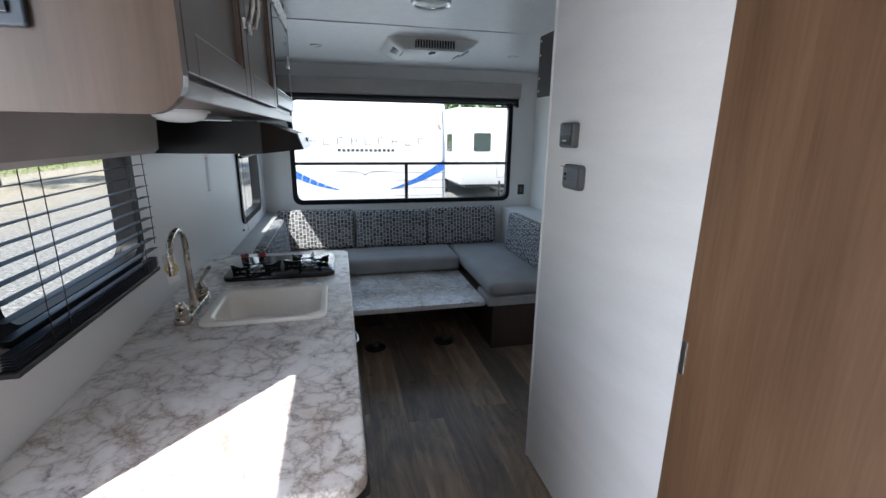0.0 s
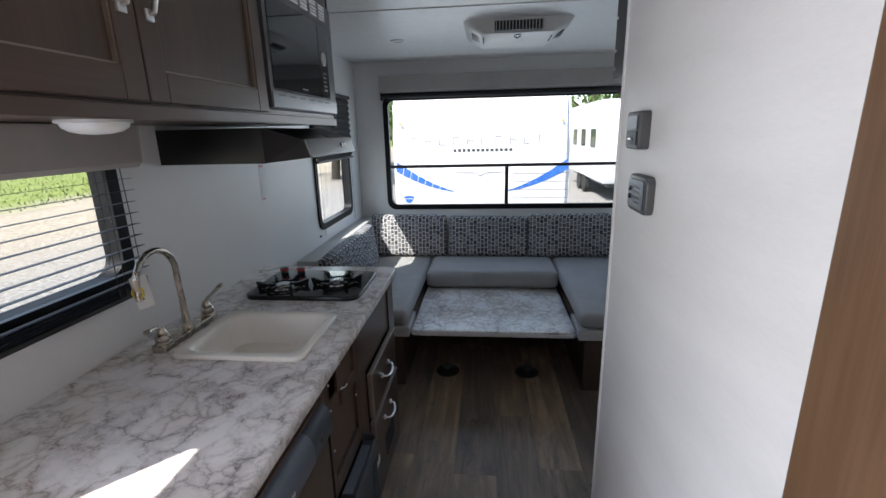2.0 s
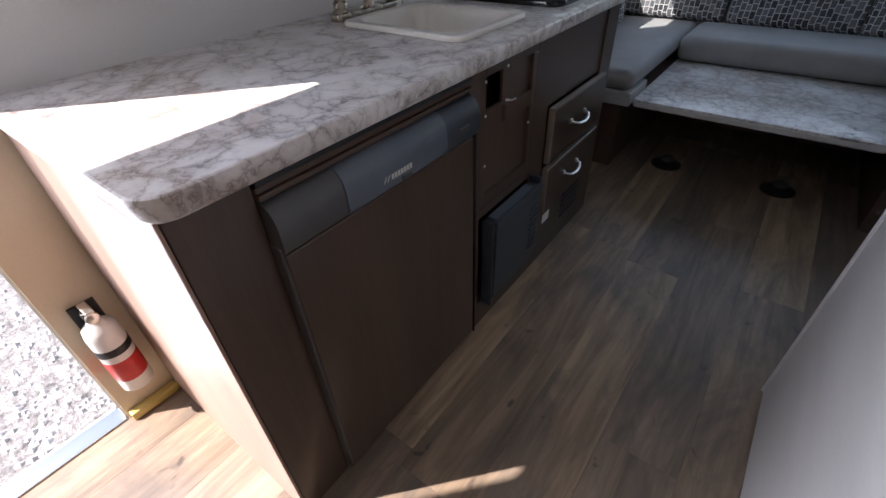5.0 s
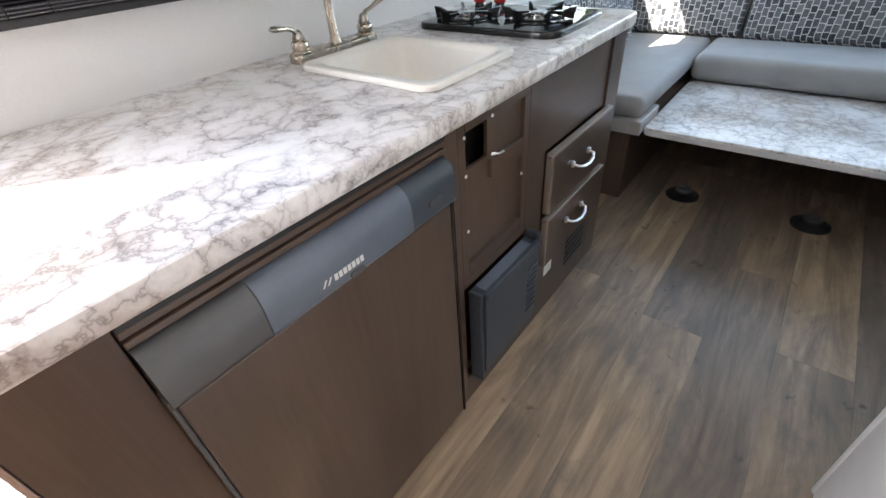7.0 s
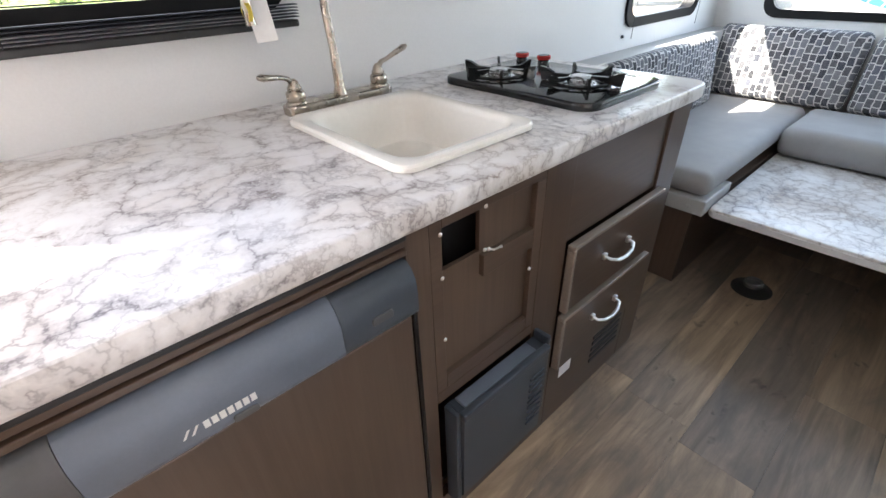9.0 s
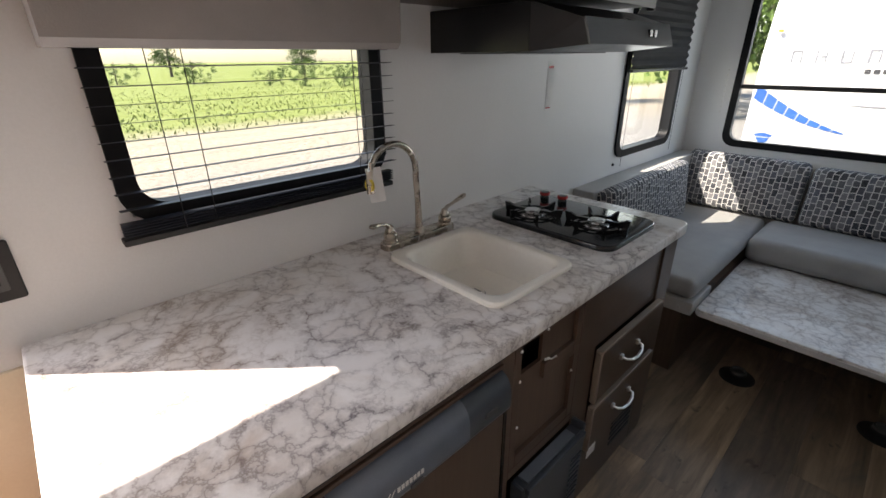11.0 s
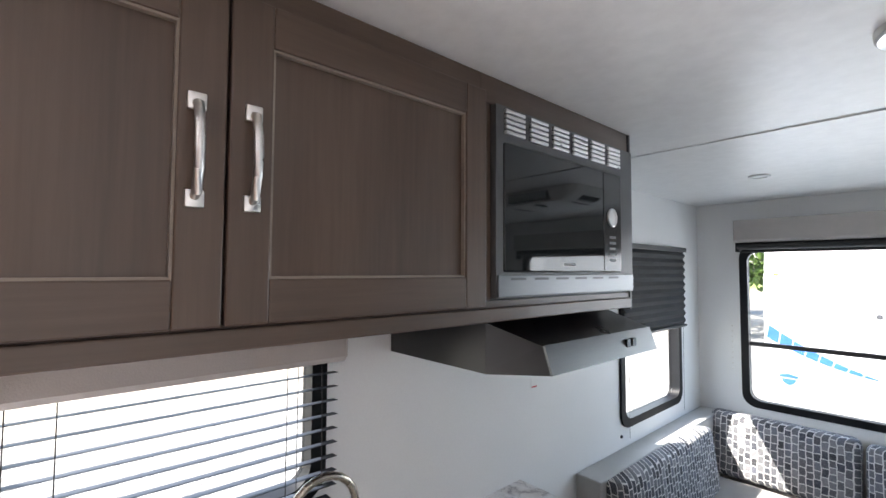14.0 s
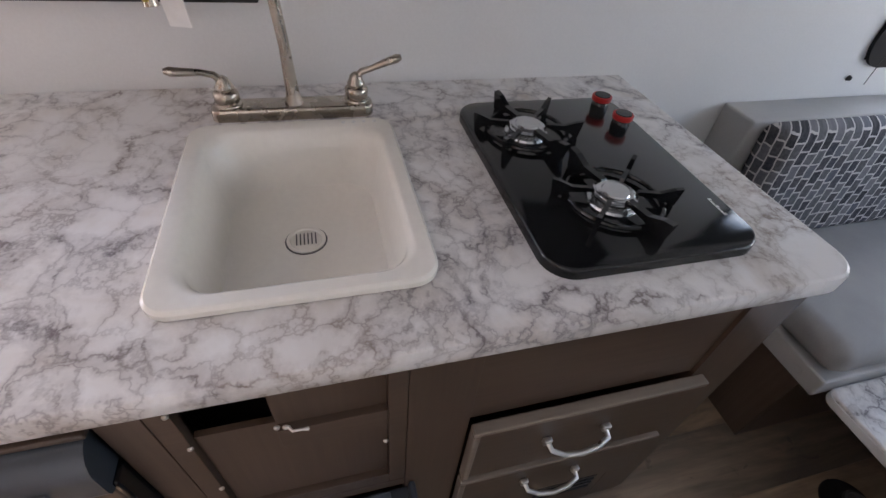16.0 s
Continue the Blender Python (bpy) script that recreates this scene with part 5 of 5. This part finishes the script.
def caravan(x0, x1, y0, y1, z0, z1, label, decals):
    th = thing("travel_trailer", ((x0 + x1) / 2, (y0 + y1) / 2, G), label, "trailer", "parked trailers")
    prof = [(y0 + 0.25, z0), (y0, z0 + 0.55), (y0, z1 - 0.9), (y0 + 0.10, z1 - 0.45), (y0 + 0.32, z1 - 0.14), (y0 + 0.7, z1), (y1, z1), (y1, z0)]
    body = B()
    prism(body, "x", prof, x0, x1)
    es = [e for e in body.edges if abs(e.verts[0].co.x - e.verts[1].co.x) < 1e-5]
    bmesh.ops.bevel(body, geom=es, offset=0.06, segments=3, affect="EDGES")
    part("body", body, gelcoat, th, smooth=True)
    for x in (x0 + 0.02, x1 - 0.02):
        for yy in (y0 + 3.0, y0 + 3.9):
            w = part("wheel", lathe(B(), (x - (0.12 if x > x0 + 1 else -0.12), yy, G + 0.34), (1 if x > x0 + 1 else -1, 0, 0), [(0.34, -0.1), (0.34, 0.1), (0.2, 0.11), (0.05, 0.1)], 24), rubber, th, smooth=True)
    part("chassis", box(B(), x0 + 0.3, x1 - 0.3, y0 + 0.4, y1 - 0.2, G + 0.45, z0 - 0.005), black_matt, th)
    part("tongue", tube(B(), [((x0 + x1) / 2, y0 + 0.6, G + 0.5), ((x0 + x1) / 2, y0 - 0.9, G + 0.5)], 0.05, 8), black_matt, th)
    part("jack_post", tube(B(), [((x0 + x1) / 2, y0 - 0.6, G), ((x0 + x1) / 2, y0 - 0.6, G + 0.8)], 0.035, 8), black_matt, th)
    if decals:
        xc, w = (x0 + x1) / 2, (x1 - x0)
        f = y0 - 0.004
        # swept stripes that run from the corners down towards the middle, cut by pale slashes
        def sweep(k):
            return (w / 2 - 0.04 - 0.80 * k, 1.145 - 0.60 * k + 0.18 * k * k, 0.125 * (1 - k) + 0.006)

        for s in (-1, 1):
            for j in range(8):
                (a0, z0_, h0), (a1, z1_, h1) = sweep(j / 8 + (0.016 if s < 0 else 0.003)), sweep((j + 1) / 8)
                part("blue_stripe", prism(B(), "y", [(xc + s * a0, z0_), (xc + s * a1, z1_), (xc + s * (a1 + 0.02), z1_ - h1), (xc + s * (a0 + 0.02), z0_ - h0)], f, f - 0.002), decal_blue, th)
        for k in range(10):
            u = xc - 0.93 + k * 0.188
            lb = B()
            box(lb, u, u + 0.014, f - 0.002, f, 1.345, 1.455)
            box(lb, u + 0.075, u + 0.082, f - 0.002, f, 1.345, 1.455)
            zt = (1.443, 1.395, 1.345)[k % 3]
            box(lb, u + 0.0145, u + 0.0745, f - 0.002, f, zt, zt + 0.011)
            part("logo_bar", lb, decal_grey, th, "plain grey lettering shapes")
        for k in range(13):
            part("logo_bar", box(B(), xc - 0.36 + k * 0.062, xc - 0.318 + k * 0.062, f - 0.002, f, 1.255, 1.292), ink, th, "plain dark lettering shapes")
        part("chevron", prism(B(), "y", [(xc - 0.48, 0.985), (xc - 0.1, 0.985), (xc, 0.945), (xc + 0.1, 0.985), (xc + 0.48, 0.985), (xc + 0.07, 0.965), (xc, 0.915), (xc - 0.07, 0.965)], f, f - 0.002), decal_grey, th)
        bx0 = xc - w / 2 + 0.20
        part("badge", prism(B(), "y", [(bx0 - 0.08, 0.655), (bx0, 0.675), (bx0 + 0.08, 0.655), (bx0 + 0.07, 0.635), (bx0 - 0.07, 0.635)], f, f - 0.002), decal_blue, th, "small blue shield badge")
        part("badge", prism(B(), "y", [(bx0 - 0.06, 0.622), (bx0 + 0.06, 0.622), (bx0 + 0.04, 0.585), (bx0, 0.560), (bx0 - 0.04, 0.585)], f, f - 0.002), decal_blue, th, "small blue shield badge")
        for k in range(4):
            part("corrugation", box(B(), xc + 0.42, xc + w / 2 - 0.02, f + 0.001, f + 0.0035, 0.62 + k * 0.11, 0.632 + k * 0.11), decal_grey, th)
        for s in (-1, 1):
            part("marker_light", box(B(), xc + s * (w / 2 - 0.12) - 0.02, xc + s * (w / 2 - 0.12) + 0.02, y0 - 0.012, y0 + 0.02, 1.62, 1.645, 0.004), mottled("amber", (0.7, 0.3, 0.02), (0.8, 0.4, 0.04), 30, 0.3), th, "amber marker light")
    else:
        for k in range(3):
            wy = y0 + 1.2 + k * 1.6
            wd = part("window", slab(B(), "x", (wy, wy + 0.7, 0.9, 1.5), 0.05, x0 - 0.001, x0 - 0.02), dark_glass, th)
        part("front_window", slab(B(), "y", (x0 + 0.45, x0 + 1.05, 0.95, 1.55), 0.05, y0 - 0.001, y0 - 0.02), dark_glass, th)
        part("front_door", ring(B(), "y", (x0 + 1.3, x0 + 1.95, 0.05, 1.9), 0.05, (x0 + 1.32, x0 + 1.93, 0.07, 1.88), 0.04, y0 - 0.001, y0 - 0.012), decal_grey, th)
    return th


caravan(-0.16, 2.22, 6.7, 13.0, -0.2, 2.35, "white travel trailer with blue stripes on its front", True)
caravan(4.7, 7.1, 15.0, 21.5, -0.2, 2.4, "white travel trailer parked farther off", False)
caravan(8.4, 10.8, 13.0, 19.5, -0.2, 2.5, "white travel trailer parked farther off", False)


def tree(x, y, h, seed, name="tree", label="leafy green deciduous tree at the edge of the yard"):
    rnd = random.Random(seed)
    th = thing(name, (x, y, G), label, name, "trees beyond the yard" if name == "tree" else "bushes in the grass")
    tk_ = B()
    tube(tk_, [(x, y, G), (x + 0.05 * h * 0.3, y, G + h * 0.25), (x, y + 0.1, G + h * 0.5), (x + 0.1, y, G + h * 0.85)], [0.03 * h, 0.024 * h, 0.016 * h, 0.005 * h], 10)
    for k in range(6):
        a, z = rnd.uniform(0, 6.28), G + h * rnd.uniform(0.3, 0.65)
        tube(tk_, [(x, y, z), (x + math.cos(a) * h * 0.15, y + math.sin(a) * h * 0.15, z + h * 0.1), (x + math.cos(a) * h * 0.28, y + math.sin(a) * h * 0.28, z + h * 0.16)], [0.01 * h, 0.007 * h, 0.003 * h], 6)
    part("trunk", tk_, bark, th, smooth=True)
    verts, faces = [], []
    for c in range(52):
        a, rr, z = rnd.uniform(0, 6.28), rnd.uniform(0.05, 0.33 if name == "tree" else 0.8) * h, rnd.uniform(0.25 if name == "tree" else 0.03, 1.0 if name == "tree" else 0.8) * h
        rr *= 1.15 - 0.6 * abs(z / h - 0.5)
        cx, cy, cz = x + rr * math.cos(a), y + rr * math.sin(a), G + z
        for k in range(60):
            d = Vector((rnd.gauss(0, 1), rnd.gauss(0, 1), rnd.gauss(0, 0.8))) * 0.05 * h
            p = Vector((cx, cy, cz)) + d
            s = rnd.uniform(0.012, 0.024) * h
            q = Euler((rnd.uniform(0, 3), rnd.uniform(0, 3), rnd.uniform(0, 6))).to_matrix()
            i = len(verts)
            verts += [tuple(p + q @ Vector(o)) for o in ((s, 0, 0), (0, s * 0.6, s * 0.2), (-s, 0, 0), (0, -s * 0.6, s * 0.2))]
            faces.append((i, i + 1, i + 2, i + 3))
    me = bpy.data.meshes.new("crown")
    me.from_pydata(verts, [], faces)
    me.materials.append(leaf_mat)
    cr = new("crown", me)
    cr.parent = th
    cr.matrix_parent_inverse = Matrix.Translation(-LOC[th])


for k, (x, y, h) in enumerate(((-7, 24, 8), (-2.5, 28, 9), (2, 30, 9), (7, 28, 8.5), (12, 30, 10), (-13, 22, 7), (-68, 6, 6), (-74, 20, 7), (-66, 36, 6), (-78, -8, 7), (-60, 52, 7), (18, 26, 9), (-4.5, 21, 7), (-9, 30, 9), (-1.2, 23, 6.5))):
    tree(x, y, h, k)

rb = random.Random(3)
for k in range(22):
    tree(rb.uniform(-66, -30), -14 + k * 3.2 + rb.uniform(-1.5, 1.5), rb.uniform(1.0, 2.6), 40 + k, "bush", "low leafy yellow-green bush in rough grass")

# grass tufts of the verge
rg_ = random.Random(5)
verts, faces = [], []
for k in range(14000):
    x, y = -15 - abs(rg_.gauss(0, 14)), rg_.uniform(-20, 45)
    s = rg_.uniform(0.03, 0.14)
    a = rg_.uniform(0, 6.28)
    i = len(verts)
    c, d = math.cos(a) * s * 0.3, math.sin(a) * s * 0.3
    verts += [(x - c, y - d, G), (x + c, y + d, G), (x + c * 0.3 + rg_.uniform(-0.05, 0.05), y + d, G + s)]
    faces.append((i, i + 1, i + 2))
me = bpy.data.meshes.new("grass")
me.from_pydata(verts, [], faces)
me.materials.append(mottled("grass_blade", (0.10, 0.14, 0.025), (0.22, 0.25, 0.06), 1.2, 0.8, 14, 0.0))
tagged(new("grass", me), "rough green grass tufts beyond the gravel", "grass", kind="stuff")

# loose stones by the entry
verts, faces = [], []
for k in range(2500):
    x, y = -0.3 - abs(rg_.gauss(0, 1.4)), rg_.uniform(-1.2, 2.5)
    s = rg_.uniform(0.008, 0.03)
    i = len(verts)
    verts += [(x + s, y, G), (x, y + s, G), (x - s, y, G), (x, y - s, G), (x + 0.3 * s, y + 0.2 * s, G + s * 0.7)]
    faces += [(i, i + 1, i + 4), (i + 1, i + 2, i + 4), (i + 2, i + 3, i + 4), (i + 3, i, i + 4)]
me = bpy.data.meshes.new("gravel")
me.from_pydata(verts, [], faces)
me.materials.append(mottled("gravel_stone", (0.25, 0.24, 0.23), (0.6, 0.59, 0.57), 16, 0.9, 60, 0.2))
tagged(new("gravel", me), "loose grey gravel stones outside the door", "gravel", kind="stuff")

# ---- floor planks ----
PW, PL = 0.197, 1.22
pm = B()
box(pm, -PW / 2 + 0.0002, PW / 2 - 0.0002, -PL / 2 + 0.0002, PL / 2 - 0.0002, -0.0038, 0.0, 0.0004, 1)
plank_me = to_mesh("plank", pm, plank_mat)
rows = int((X1 - X0) / PW) + 1
rp = random.Random(11)
for i in range(rows):
    x0 = 0.002 + i * PW - 0.01
    y = Y0 - rp.uniform(0, PL)
    off = {5: 2.297 - 3.66, 6: 2.74 - 3.66}.get(i)
    if off is not None:
        y = off
        while y > Y0:
            y -= PL
    while y < Y1:
        a, c = max(y, Y0 + 0.001), min(y + PL, Y1 - 0.001)
        xa, xb = max(x0, X0 + 0.001), min(x0 + PW, X1 - 0.001)
        if c - a > 0.03 and xb - xa > 0.02:
            full = abs(c - a - PL) < 1e-6 and abs(xb - xa - PW) < 1e-6
            if full:
                ob = new("plank", plank_me)
            else:
                q = B()
                box(q, -(xb - xa) / 2 + 0.0002, (xb - xa) / 2 - 0.0002, -(c - a) / 2 + 0.0002, (c - a) / 2 - 0.0002, -0.0038, 0.0, 0.0004, 1)
                ob = new("plank", to_mesh("plank", q, plank_mat))
            ob.location = ((xa + xb) / 2, (a + c) / 2, 0.0)
            ob.parent = fl
            ob.matrix_parent_inverse = Matrix.Translation(-LOC[fl])
        y += PL
